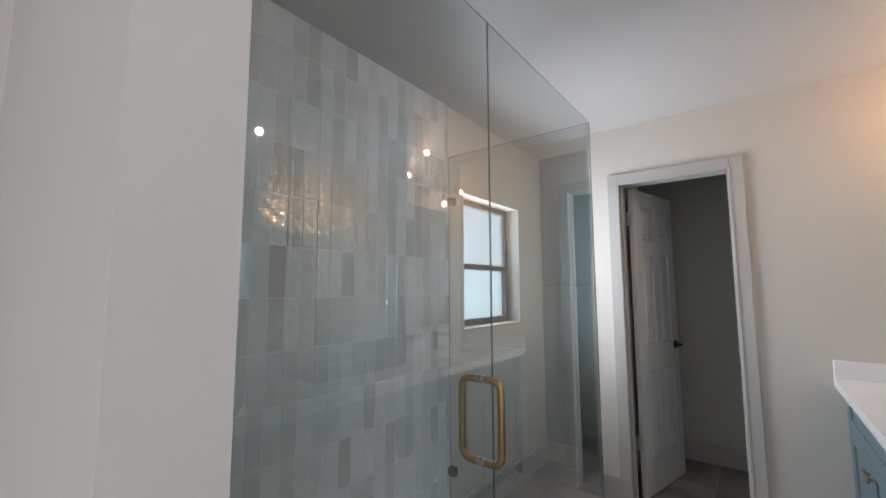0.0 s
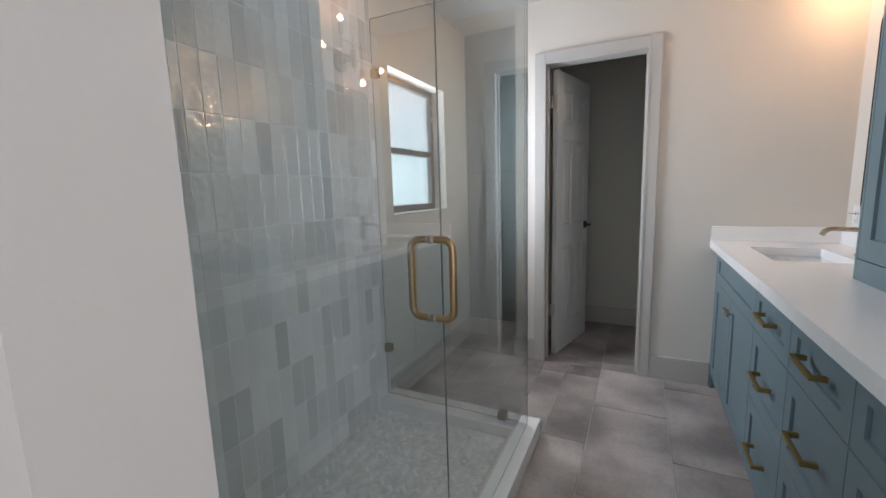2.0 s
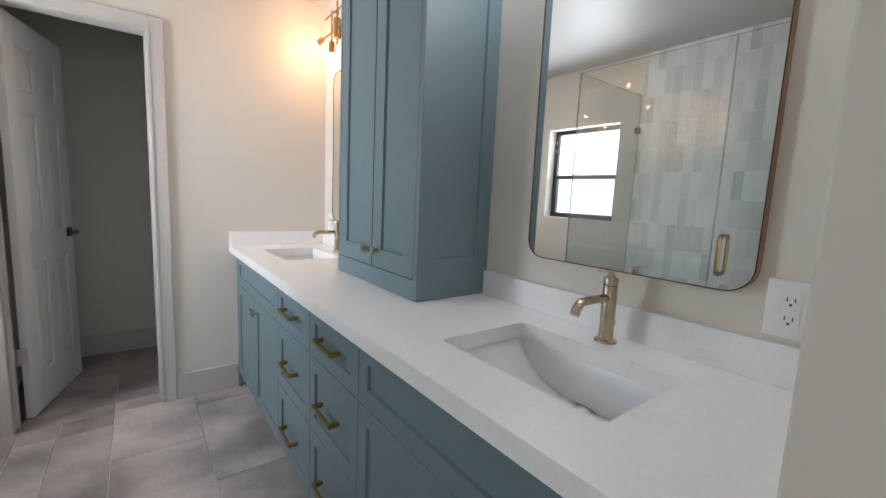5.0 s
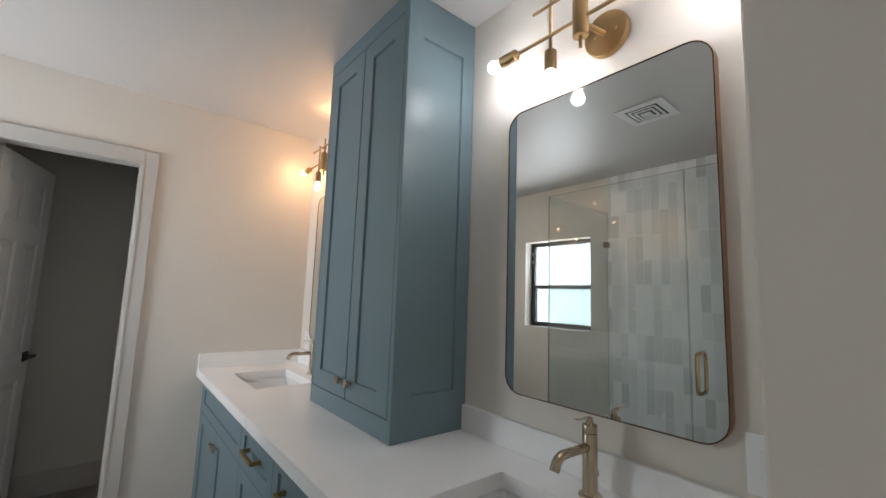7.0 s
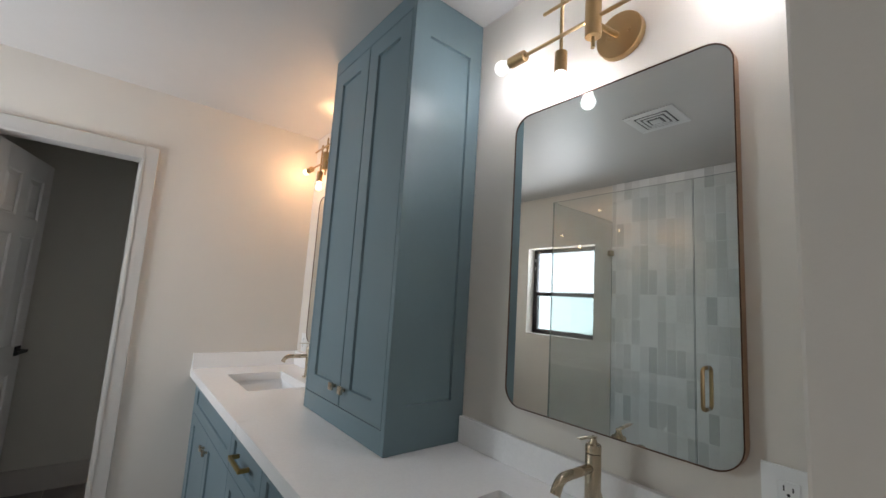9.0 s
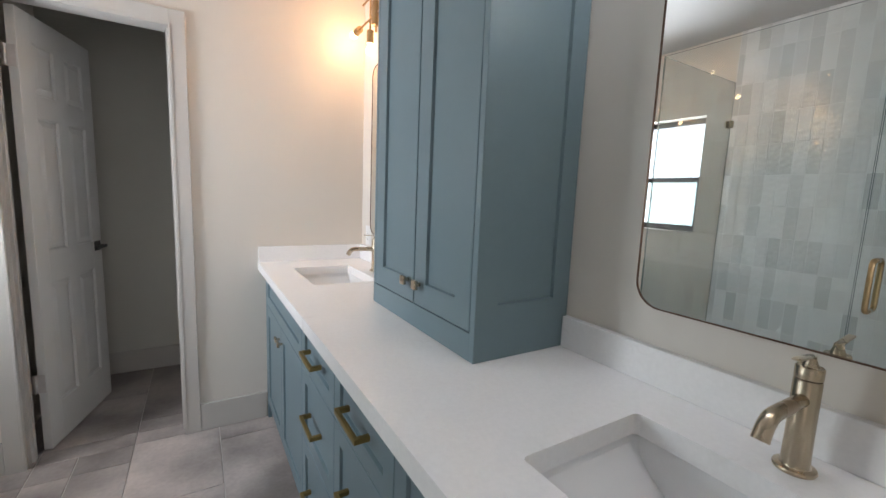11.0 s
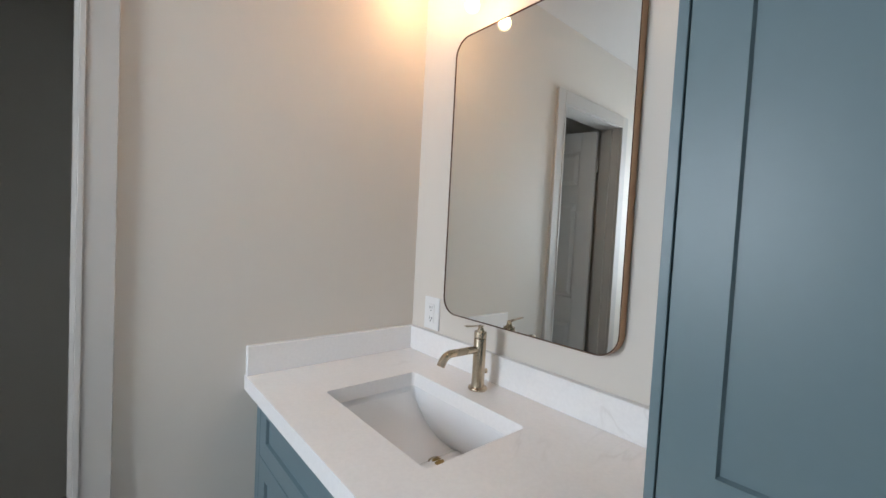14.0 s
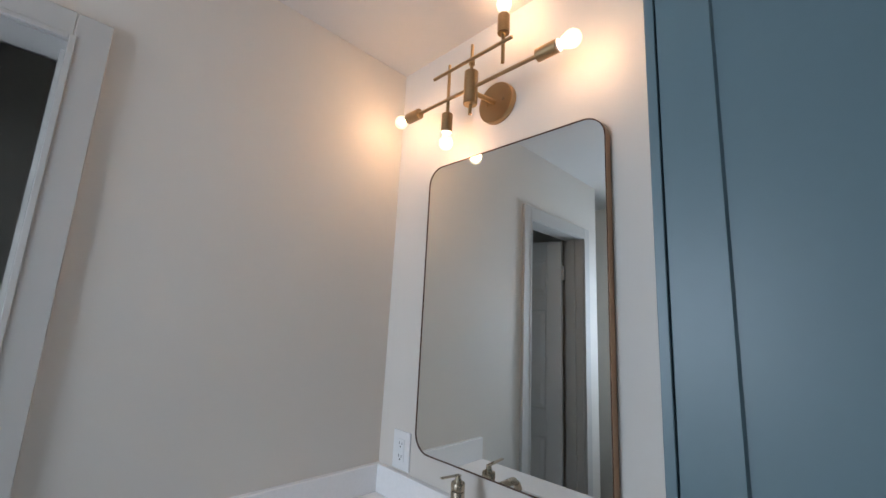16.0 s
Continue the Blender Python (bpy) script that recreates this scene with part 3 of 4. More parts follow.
for i in range(-2, 17):
    for j in range(-4, 88):
        # herringbone cells: pairs of slim marble pieces at right angles
        ux = i * (L + 0.002) * 1.0 + j * (W + 0.002)
        uy = j * (W + 0.002) - i * (L + 0.002)
        for k in (0, 1):
            cx, cy = ux + (L / 2 if k == 0 else L + W / 2 + 0.002), uy + (W / 2 if k == 0 else L / 2)
            w2, h2 = (L / 2, W / 2) if k == 0 else (W / 2, L / 2)
            pts = []
            for sx, sy in ((-1, -1), (1, -1), (1, 1), (-1, 1)):
                qx, qy = cx + sx * w2, cy + sy * h2
                pts.append((px0 + (qx * ca - qy * ca) * 1.0, py0 + (qx * ca + qy * ca)))
            if all(px0 < a < px1 and py0 < b < py1 for a, b in pts):
                z = 0.0295 + random.random() * 0.0012
                vt = [bm.verts.new((a, b, z)) for a, b in pts]
                vb = [bm.verts.new((a, b, 0.026)) for a, b in pts]
                bm.faces.new(vt)
                for q in range(4):
                    bm.faces.new((vt[q], vb[q], vb[(q + 1) % 4], vt[(q + 1) % 4]))
ob = structure("shower_mosaic", bm, MOSAIC, "pale grey marble mosaic pieces of the shower floor")
ob["kind"] = "stuff"
ob["category"] = "mosaic"


# ---------------------------------------------------------------- shower glass
GT = 2.124
DOOR_Y = -1.890
def clamp(parent, x, y, z, label="aged brass square glass clamp"):
    bm = bmesh.new()
    box(bm, x, x + 0.045, y - 0.014, y - 0.006, z, z + 0.045, 0.002)
    box(bm, x, x + 0.045, y + 0.006, y + 0.014, z, z + 0.045, 0.002)
    part("clamp", bm, NICKEL2, parent, label)


NICKEL2 = mat("aged_brass_clamp", (0.33, 0.27, 0.18), 0.4, metal=1, var=0.1)


def glass_sheet(name, x0, x1, y0, y1, z0, z1, label):
    root = thing(name, ((x0 + x1) / 2, (y0 + y1) / 2, z0), label, "shower glass")
    bm = bmesh.new()
    thin_x = (x1 - x0) < (y1 - y0)
    if thin_x:
        vs = [bm.verts.new((x1, y, z)) for y, z in ((y0, z0), (y1, z0), (y1, z1), (y0, z1))]
    else:
        vs = [bm.verts.new((x, y1, z)) for x, z in ((x0, z0), (x1, z0), (x1, z1), (x0, z1))]
    bm.faces.new(vs)
    ob = part("pane", bm, GLASS, root, "clear tempered glass with a slight green tint", soft=False)
    # polished rim
    e = 0.0022
    bm = bmesh.new()
    if thin_x:
        xa, xb = x1 - 0.002, x1 - 0.0005
        box(bm, xa, xb, y0, y0 + e, z0, z1)
        box(bm, xa, xb, y1 - e, y1, z0, z1)
        box(bm, xa, xb, y0 + e, y1 - e, z1 - e, z1)
        box(bm, xa, xb, y0 + e, y1 - e, z0, z0 + e)
    else:
        ya, yb = y1 - 0.002, y1 - 0.0005
        box(bm, x0, x0 + e, ya, yb, z0, z1)
        box(bm, x1 - e, x1, ya, yb, z0, z1)
        box(bm, x0 + e, x1 - e, ya, yb, z1 - e, z1)
        box(bm, x0 + e, x1 - e, ya, yb, z0, z0 + e)
    part("glass_rim", bm, GLASS_EDGE, root, "green polished glass edge", soft=False)
    return root


end_pane = glass_sheet("glass_partition", BACK + 0.012, GX - 0.012, GY - 0.01, GY, CZ + 0.003, GT, "clear glass end panel of the shower on its curb")
for z in (0.345, 1.83):
    clamp(end_pane, BACK + 0.012, GY - 0.005, z)
clamp(end_pane, GX - 0.15, GY - 0.005, CZ + 0.0005)
front_pane = glass_sheet("glass_partition", GX - 0.01, GX, DOOR_Y + 0.0015, GY, CZ + 0.003, GT, "clear fixed glass front panel of the shower")
door_pane = glass_sheet("shower_door", GX - 0.01, GX, NEAR + 0.012, DOOR_Y - 0.0015, CZ + 0.012, GT, "closed frameless glass shower door with a brass pull")
# polished upright at the corner where the two fixed panes meet
bm = bmesh.new()
box(bm, GX - 0.0050, GX - 0.0030, GY - 0.0050, GY - 0.0030, CZ + 0.003, GT)
part("corner_joint", bm, GLASS_DARK, front_pane, "dark silicone corner joint", soft=False)

# back-to-back D pulls
HY = -1.941
for s, x0 in ((1, GX), (-1, GX - 0.01)):
    bm = bmesh.new()
    zt, zb, out, r = 1.123, 0.920, 0.054, 0.026
    pts = [(x0, HY, zb)]
    pts += [(x0 + s * (out - r), HY, zb)]
    for i in range(1, 8):
        a = radians(90 * i / 8)
        pts.append((x0 + s * (out - r + r * math.sin(a)), HY, zb + r - r * math.cos(a)))
    pts.append((x0 + s * out, HY, zb + r))
    pts.append((x0 + s * out, HY, (zt + zb) / 2))
    pts.append((x0 + s * out, HY, zt - r))
    for i in range(1, 8):
        a = radians(90 * i / 8)
        pts.append((x0 + s * (out - r + r * math.cos(a)), HY, zt - r + r * math.sin(a)))
    pts.append((x0 + s * (out - r), HY, zt))
    pts.append((x0, HY, zt))
    tube(bm, pts, 0.0095, 18)
    handle = part("door_pull", bm, BRASS, door_pane, "brushed brass D-shaped pull")
    bm = bmesh.new()
    for z in (zb, zt):
        cyl(bm, (x0, HY, z), (x0 + s * 0.006, HY, z), 0.0115, 20)
    part("washer", bm, NICKEL, handle, "nickel washer at the glass")
for z in (0.35, 1.75):
    bm = bmesh.new()
    box(bm, GX - 0.024, GX - 0.0105, NEAR + 0.002, NEAR + 0.06, z, z + 0.09, 0.003)
    box(bm, GX + 0.0005, GX + 0.014, NEAR + 0.002, NEAR + 0.06, z, z + 0.09, 0.003)
    part("door_hinge", bm, BRASS, door_pane, "brushed brass glass hinge")


# ---------------------------------------------------------------- vanity
VF = -0.557      # face of doors and drawers
CT = 0.905       # counter top height
CB = CT - 0.042
CF = -0.595      # counter front
TH = 0.019


def front(parent, name, y0, y1, z0, z1, rail=0.052):
    """An inset shaker front between y0 (far) and y1 (near)."""
    g = 0.0015
    bm = shaker(y0 - y1 - 2 * g, z1 - z0 - 2 * g, TH, rail, 0.008)
    facing_west(bm, VF, y0 - g, z0 + g)
    return part(name, bm, BLUE, parent, soft=False)


def bar_pull(parent, y, z, length, x=VF):
    bm = bmesh.new()
    h = length / 2
    for s in (-1, 1):
        box(bm, x - 0.03, x, y + s * h - 0.0065 - s * 0.0065, y + s * h + 0.0065 - s * 0.0065, z - 0.007, z + 0.007, 0.0015)
    box(bm, x - 0.038, x - 0.027, y - h, y + h, z - 0.007, z + 0.007, 0.0025, 2)
    return part("pull", bm, AGED, parent, "aged brass square bar pull")


def knob(parent, x, y, z, size=0.026):
    bm = bmesh.new()
    cyl(bm, (x, y, z), (x - 0.014, y, z), 0.006, 14)
    h = size / 2
    box(bm, x - 0.024, x - 0.013, y - h, y + h, z - h, z + h, 0.003, 2)
    return part("knob", bm, SATIN, parent, "square champagne-gold knob")


def body(parent, y0, y1, top=CB - 0.0005):
    bm = bmesh.new()
    box(bm, VF + TH + 0.001, -0.002, y1 + 0.0005, y0 - 0.0005, 0.095, top)
    if top < 0.8:
        box(bm, VF + TH + 0.001, VF + TH + 0.02, y1 + 0.0005, y0 - 0.0005, top, CB - 0.0005)
    part("body", bm, BLUE, parent, soft=False)
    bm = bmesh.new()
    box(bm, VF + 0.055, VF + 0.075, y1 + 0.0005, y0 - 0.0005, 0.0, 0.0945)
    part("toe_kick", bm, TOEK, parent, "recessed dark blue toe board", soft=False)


ZD, ZT = 0.095, 0.852
ZR = 0.672
Z2 = 0.395
label_sink = "slate blue shaker cabinet with two doors"
for name_i, (y0, y1, ka) in enumerate(((-0.035, -0.920, -0.476), (-1.741, -2.644, -2.192))):
    unit = thing("sink_cabinet", (-0.28, (y0 + y1) / 2, 0), label_sink + (", against the end wall" if name_i == 0 else ", by the entrance wall"), "cabinet", "vanity cabinets")
    body(unit, y0, y1, 0.66)
    front(unit, "drawer_front", y0, y1, ZR, ZT)
    for a, b in ((y0, ka), (ka, y1)):
        front(unit, "door", a, b, ZD, ZR)
    for s in (-1, 1):
        knob(unit, VF, ka + s * 0.035, 0.605)
for y0, y1, n in ((-0.920, -1.337, "narrow"), (-1.337, -1.741, "middle")):
    unit = thing("drawer_cabinet", (-0.28, (y0 + y1) / 2, 0), "slate blue shaker cabinet of three drawers with brass pulls", "cabinet", "vanity cabinets")
    body(unit, y0, y1)
    for z0, z1 in ((ZR, ZT), (Z2, ZR), (ZD, Z2)):
        d = front(unit, "drawer", y0, y1, z0, z1)
        bar_pull(d, (y0 + y1) / 2, (z0 + z1) / 2 + 0.004, 0.152)
filler = thing("filler_strip", (-0.28, -0.02, 0), "slate blue filler strip between vanity and end wall", "cabinet trim")
bm = bmesh.new()
box(bm, VF, VF + TH, -0.0345, -0.0005, 0.0, CB - 0.001, 0.001)
part("strip", bm, BLUE, filler, soft=False)

SINKS = ((-0.308, -0.458, 0.292, 0.438), (-0.302, -2.192, 0.293, 0.440))


def worktop():
    root = thing("countertop", (-0.29, -1.33, CB), "white quartz countertop with faint brown veins on the vanity", "countertop")
    bm = bmesh.new()
    edges = []
    outer = [(CF, -0.001), (-0.001, -0.001), (-0.001, NEAR + 0.001), (CF, NEAR + 0.001)]
    loops = [outer]
    for cx, cy, w, h in SINKS:
        loops.append([(cx + a, cy + b) for a, b in rounded(w, h, 0.011, 5)])
    for loop in loops:
        vs = [bm.verts.new((x, y, CT)) for x, y in loop]
        edges += [bm.edges.new((vs[i], vs[(i + 1) % len(vs)])) for i in range(len(vs))]
    bmesh.ops.triangle_fill(bm, use_beauty=True, edges=edges)
    res = bmesh.ops.extrude_face_region(bm, geom=bm.faces[:])
    bmesh.ops.translate(bm, verts=[v for v in res["geom"] if isinstance(v, bmesh.types.BMVert)], vec=(0, 0, -(CT - CB)))
    part("slab", bm, QUARTZ, root, soft=False)
    for x0, x1, y0, y1 in ((-0.0205, -0.001, -1.0035, -0.0205), (-0.0205, -0.001, NEAR + 0.001, -1.6515), (CF + 0.002, -0.001, -0.0205, -0.001)):
        bm = bmesh.new()
        box(bm, x0, x1, y0, y1, CT + 0.0002, CT + 0.086, 0.0015)
        part("backsplash", bm, QUARTZ, root, soft=False)


worktop()


def sink(cx, cy, w, h, where):
    root = thing("sink", (cx, cy, CB - 0.15), "white rectangular undermount sink " + where, "sink", "vanity sinks")
    # curved floor running between the two ends, upright long sides
    bm = bmesh.new()
    w2, h2, depth, n = w / 2 + 0.004, h / 2 + 0.004, 0.121, 28
    prof = []
    for i in range(n + 1):
        u = -1 + 2 * i / n
        prof.append((cy + u * h2, CB - 0.001 - 0.018 - (depth - 0.018) * (1 - abs(u) ** 3.1)))
    prof = [(cy - h2, CB - 0.001)] + prof + [(cy + h2, CB - 0.001)]
    fr = [bm.verts.new((cx - w2, y, z)) for y, z in prof]
    bk = [bm.verts.new((cx + w2, y, z)) for y, z in prof]
    for i in range(len(prof) - 1):
        bm.faces.new((fr[i], fr[i + 1], bk[i + 1], bk[i]))
    bm.faces.new(fr)
    bm.faces.new(bk)
    low = [e for e in bm.edges if len(e.link_faces) == 2 and abs(e.verts[0].co.x - e.verts[1].co.x) < 1e-6]
    bmesh.ops.bevel(bm, geom=low, offset=0.014, segments=4, profile=0.5, affect="EDGES")
    basin = part("basin", bm, CERAMIC, root)
    basin.modifiers.new("thick", "SOLIDIFY").thickness = -0.006
    bm = bmesh.new()
    dx, dz = cx + 0.075, CB - 0.122
    lathe(bm, (dx, cy, dz), [(0.027, 0.0), (0.027, 0.002), (0.022, 0.0028), (0.020, 0.0005)], 28)
    drain = part("drain", bm, SATIN, root, "champagne metal pop-up drain")
    bm = bmesh.new()
    lathe(bm, (dx, cy, dz), [(0.0215, 0.0004), (0.0, 0.0006)], 28)
    part("drain_hole", bm, DARK, drain, "dark gap round the stopper")
    # the cap's dark reflection is put into its colour: browner metal than the drain
    bm = bmesh.new()
    lathe(bm, (dx, cy, dz), [(0.016, 0.001), (0.0165, 0.004), (0.014, 0.0055), (0.0, 0.006)], 28)
    part("stopper", bm, AGED, drain, "stopper cap, metal darkened for the dark it mirrors")


sink(*SINKS[0], "in the counter near end wall")
sink(*SINKS[1], "in the counter near entrance")


def faucet(x, y, where):
    root = thing("faucet", (x, y, CT), "champagne-bronze single-lever faucet " + where, "faucet", "vanity faucets")
    bm = bmesh.new()
    lathe(bm, (x, y, CT + 0.0003), [(0.027, 0.0), (0.028, 0.003), (0.027, 0.006), (0.020, 0.008), (0.0185, 0.012), (0.0178, 0.05), (0.0178, 0.144),
                                    (0.0165, 0.146)], 32)
    part("body", bm, SATIN, root)
    bm = bmesh.new()
    lathe(bm, (x, y, CT + 0.1475), [(0.0165, 0), (0.0178, 0.001), (0.0178, 0.017), (0.0165, 0.019), (0.011, 0.0195), (0.008, 0.026), (0.0065, 0.033), (0.0, 0.0335)], 32)
    cap = part("cap", bm, SATIN, root)
    bm = bmesh.new()
    box(bm, -0.062, 0.007, -0.0055, 0.0055, -0.0018, 0.0018, 0.0014, 2)
    bm.transform(Matrix.Translation((x, y, CT + 0.1825)) @ Matrix.Rotation(radians(5), 4, "Y"))
    part("lever", bm, SATIN, root, "slim flat lever on top")
    bm = bmesh.new()
    pts = [(x - 0.012 - 0.096 * t, y, CT + 0.116 + 0.002 * t) for t in (0, 0.2, 0.5, 0.8, 1)]
    for i in range(1, 9):
        a = radians(62 * i / 8)
        pts.append((x - 0.108 - 0.034 * math.sin(a), y, CT + 0.118 - 0.034 + 0.034 * math.cos(a)))
    pts.append((x - 0.144, y, CT + 0.089))
    tube(bm, pts, 0.0100, 18, 0.0112)
    part("spout", bm, SATIN, root, "curved round spout")
    bm = bmesh.new()
    cyl(bm, (x + 0.012, y, CT + 0.045), (x + 0.031, y, CT + 0.045), 0.0035, 10)
    lathe(bm, (x + 0.031, y, CT + 0.041), [(0.005, 0), (0.006, 0.004), (0.004, 0.012), (0.0, 0.013)], 14)
    part("lift_knob", bm, SATIN, root, "small drain lift knob")


faucet(-0.090, -0.4490, "beside the end wall sink")
faucet(-0.086, -2.191, "beside the entrance sink")


# ---------------------------------------------------------------- tower cabinet on the counter
def tower():
    x0, ya, yb = -0.315, -1.005, -1.650   # face, far side, near side
    z0 = CT + 0.0005
    root = thing("tower_cabinet", (x0 / 2, (ya + yb) / 2, z0), "tall slate blue cabinet with two shaker doors standing on the counter", "cabinet")
    ztop = CEIL - 0.0005
    dz0, dz1 = 0.976, 2.372
    st = 0.022
    bm = bmesh.new()
    t, tf = 0.02, 0.014
    box(bm, x0 + t + 0.007, -0.0025, yb + 0.021, ya - tf - 0.001, z0, ztop)
    part("body", bm, BLUE, root, soft=False)
    bm = bmesh.new()
    box(bm, x0, -0.0025, ya - tf, ya, z0, ztop, 0.001)
    part("side_panel", bm, BLUE, root, soft=False)
    bm = framed(-0.0025 - x0, ztop - z0, t, 0.066, 0.058, 0.139, 0.154)
    bm.transform(Matrix.Translation((x0, yb, z0)))
    part("side_panel", bm, BLUE, root, soft=False)
    for za, zb in ((z0, dz0), (dz1, ztop)):
        bm = bmesh.new()
        box(bm, x0, x0 + t, yb + t, ya - tf, za, zb, 0.001)
        part("face_frame_rail", bm, BLUE, root, soft=False)
    # dark sheet added behind the doors in place of the shade in their gaps
    bm = bmesh.new()
    box(bm, x0 + t + 0.001, x0 + t + 0.006, yb + t, ya - tf, dz0, dz1)
    part("gap_shade_sheet", bm, GAP_SHADE, root, soft=False)
    mid = -1.330
    g = 0.003
    for a, b, ky in ((ya - tf, mid, mid + 0.039), (mid, yb + t, mid - 0.039)):
        bm = shaker(a - b - 2 * g, dz1 - dz0 - 2 * g, 0.019, 0.069, 0.009)
        facing_west(bm, x0 - 0.0, a - g, dz0 + g)
        d = part("door", bm, BLUE, root, soft=False)
        knob(d, x0, ky, 1.043, 0.027)


tower()


# ---------------------------------------------------------------- mirrors
def mirror(yc, zc, w, h, where):
    root = thing("mirror", (-0.002, yc, zc - h / 2), "rounded wall mirror in thin brass frame " + where, "mirror", "vanity mirrors")
    d, r, f = 0.028, 0.058, 0.0028
    outer = rounded(w, h, r, 10)
    inner = rounded(w - 2 * f, h - 2 * f, r - f, 10)
    bm = bmesh.new()
    n = len(outer)
    def ring(loop, x):
        return [bm.verts.new((x, yc + a, zc + b)) for a, b in loop]
    of, ob_ = ring(outer, -0.002 - d), ring(outer, -0.002)
    for i in range(n):
        j = (i + 1) % n
        bm.faces.new((of[i], ob_[i], ob_[j], of[j]))
    band = part("frame", bm, COPPERY, root, "thin brushed brass frame")
    bm = bmesh.new()
    of, inf, ib = ring(outer, -0.002 - d), ring(inner, -0.002 - d), ring(inner, -0.002 - d + 0.0024)
    for i in range(n):
        j = (i + 1) % n
        bm.faces.new((of[i], of[j], inf[j], inf[i]))
        bm.faces.new((inf[i], inf[j], ib[j], ib[i]))
    part("front_lip", bm, LIP, band, "dark bronze front lip of the frame")
    bm = bmesh.new()
    bm.faces.new([bm.verts.new((-0.002 - d + 0.002, yc + a, zc + b)) for a, b in rounded(w - 2 * f + 0.001, h - 2 * f + 0.001, r - f, 10)])
    part("glass", bm, MIRROR, root, "silvered mirror glass", soft=False)
    bm = bmesh.new()
    box(bm, -0.0195, -0.0021, yc - w / 2 + 0.03, yc + w / 2 - 0.03, zc - h / 2 + 0.03, zc + h / 2 - 0.03)
    part("backing", bm, DARK, root, soft=False)


mirror(-0.5145, 1.529, 0.611, 0.905, "above the end wall sink")
mirror(-2.166, 1.533, 0.608, 0.908, "above the entrance sink")


# ---------------------------------------------------------------- sconces
def sconce(yc, zc, colour, power, filament, where):
    """Bars in one plane 0.11 m off the wall: a long bar with end bulbs, a short upper bar, two side rods."""
    X = -0.110
    root = thing("vanity_light", (-0.002, yc, zc), "brushed brass wall light, four lit bulbs, " + where, "wall light", "vanity lights")
    zb = zc
    bm = bmesh.new()
    lathe(bm, (-0.002, yc - 0.021, zc - 0.012), [(0.065, 0.0), (0.065, 0.016), (0.063, 0.019), (0.0, 0.019)], 40, "-x")
    part("backplate", bm, BRASS, root, "round brass wall plate")
    for dy in (-0.03, 0.03):
        bm = bmesh.new()
        lathe(bm, (-0.021, yc - 0.021 + dy, zc - 0.012), [(0.005, 0), (0.005, 0.003), (0.0, 0.005)], 12, "-x")
        part("screw", bm, BRASS, root)
    bm = bmesh.new()
    cyl(bm, (-0.021, yc - 0.018, zc - 0.012), (X + 0.015, yc, zc - 0.008), 0.0075, 16)
    part("arm", bm, BRASS, root)
    bm = bmesh.new()
    cyl(bm, (X, yc, zc - 0.053), (X, yc, zc + 0.053), 0.021, 28, bevel=0.002)
    part("hub", bm, BRASS, root, "short upright brass cylinder")
    bm = bmesh.new()
    cyl(bm, (X, yc, zc - 0.084), (X, yc, zc + 0.144), 0.0052, 14)
    cyl(bm, (X, yc, zc + 0.077), (X, yc, zc + 0.097), 0.009, 16)
    part("centre_rod", bm, BRASS, root)
    bm = bmesh.new()
    cyl(bm, (X, yc - 0.235, zb), (X, yc + 0.235, zb), 0.0055, 14)
    part("long_bar", bm, BRASS, root)
    bm = bmesh.new()
    cyl(bm, (X - 0.011, yc - 0.154, zc + 0.087), (X - 0.011, yc + 0.152, zc + 0.087), 0.0052, 14)
    part("short_bar", bm, BRASS, root)
    ends = []
    # sockets: start, direction
    for sy, start, way in (
            (1, (X, yc + 0.226, zb), (0, 1, 0)), (-1, (X, yc - 0.226, zb), (0, -1, 0)),
            (1, (X + 0.011, yc + 0.105, zc - 0.041), (0, 0, -1)), (-1, (X + 0.011, yc - 0.107, zc + 0.133), (0, 0, 1))):
        s, w = Vector(start), Vector(way)
        if way[2]:
            bm = bmesh.new()
            cyl(bm, s - w * 0.17 if way[2] < 0 else s - w * 0.092, s + w * 0.004, 0.0052, 14)
            part("side_rod", bm, BRASS, root)
        bm = bmesh.new()
        cyl(bm, s, s + w * 0.060, 0.0175, 24, bevel=0.002)
        sock = part("socket", bm, BRASS, root, "cylindrical brass lamp socket")
        axis = {(0, 1, 0): "y", (0, -1, 0): "-y", (0, 0, -1): "-z", (0, 0, 1): "z"}[way]
        base = s + w * 0.0605
        bm = bmesh.new()
        lathe(bm, base, [(0.0155, -0.006), (0.0155, 0.003), (0.013, 0.004)], 20, axis)
        part("collar", bm, PLASTIC, root, "white ring round the bulb base")
        bm = bmesh.new()
        prof = [(0.0115, 0.003), (0.0125, 0.010), (0.017, 0.020)]
        for i in range(0, 9):
            a = radians(-35 + 125 * i / 8)
            prof.append((max(0.0, 0.0225 * math.cos(a)), 0.037 + 0.0225 * math.sin(a)))
        lathe(bm, base, prof, 24, axis)
        part("bulb", bm, BULB_O if filament is FIL_O else BULB_W, root, "clear round glass bulb, lit")
        c = base + w * 0.034
        bm = bmesh.new()
        side = Vector((1, 0, 0))
        oth = w.cross(side)
        pts = []
        for i in range(33):
            a = 2 * math.pi * i / 32
            pts.append(c + (side * math.cos(a) + oth * math.sin(a)) * 0.0085 + w * (0.007 * (1 if i % 4 < 2 else -1)))
        tube(bm, pts, 0.0022, 6)
        part("filament", bm, filament, root, "glowing looped filament")
        ends.append(c)
    for c in ends:
        lamp("bulb_light", "POINT", power, colour, Matrix.Translation(c), radius=0.017)
    return root


sconce(-0.456, 2.153, FAR_COLOR, BULB_FAR, FIL_O, "above the end wall mirror")
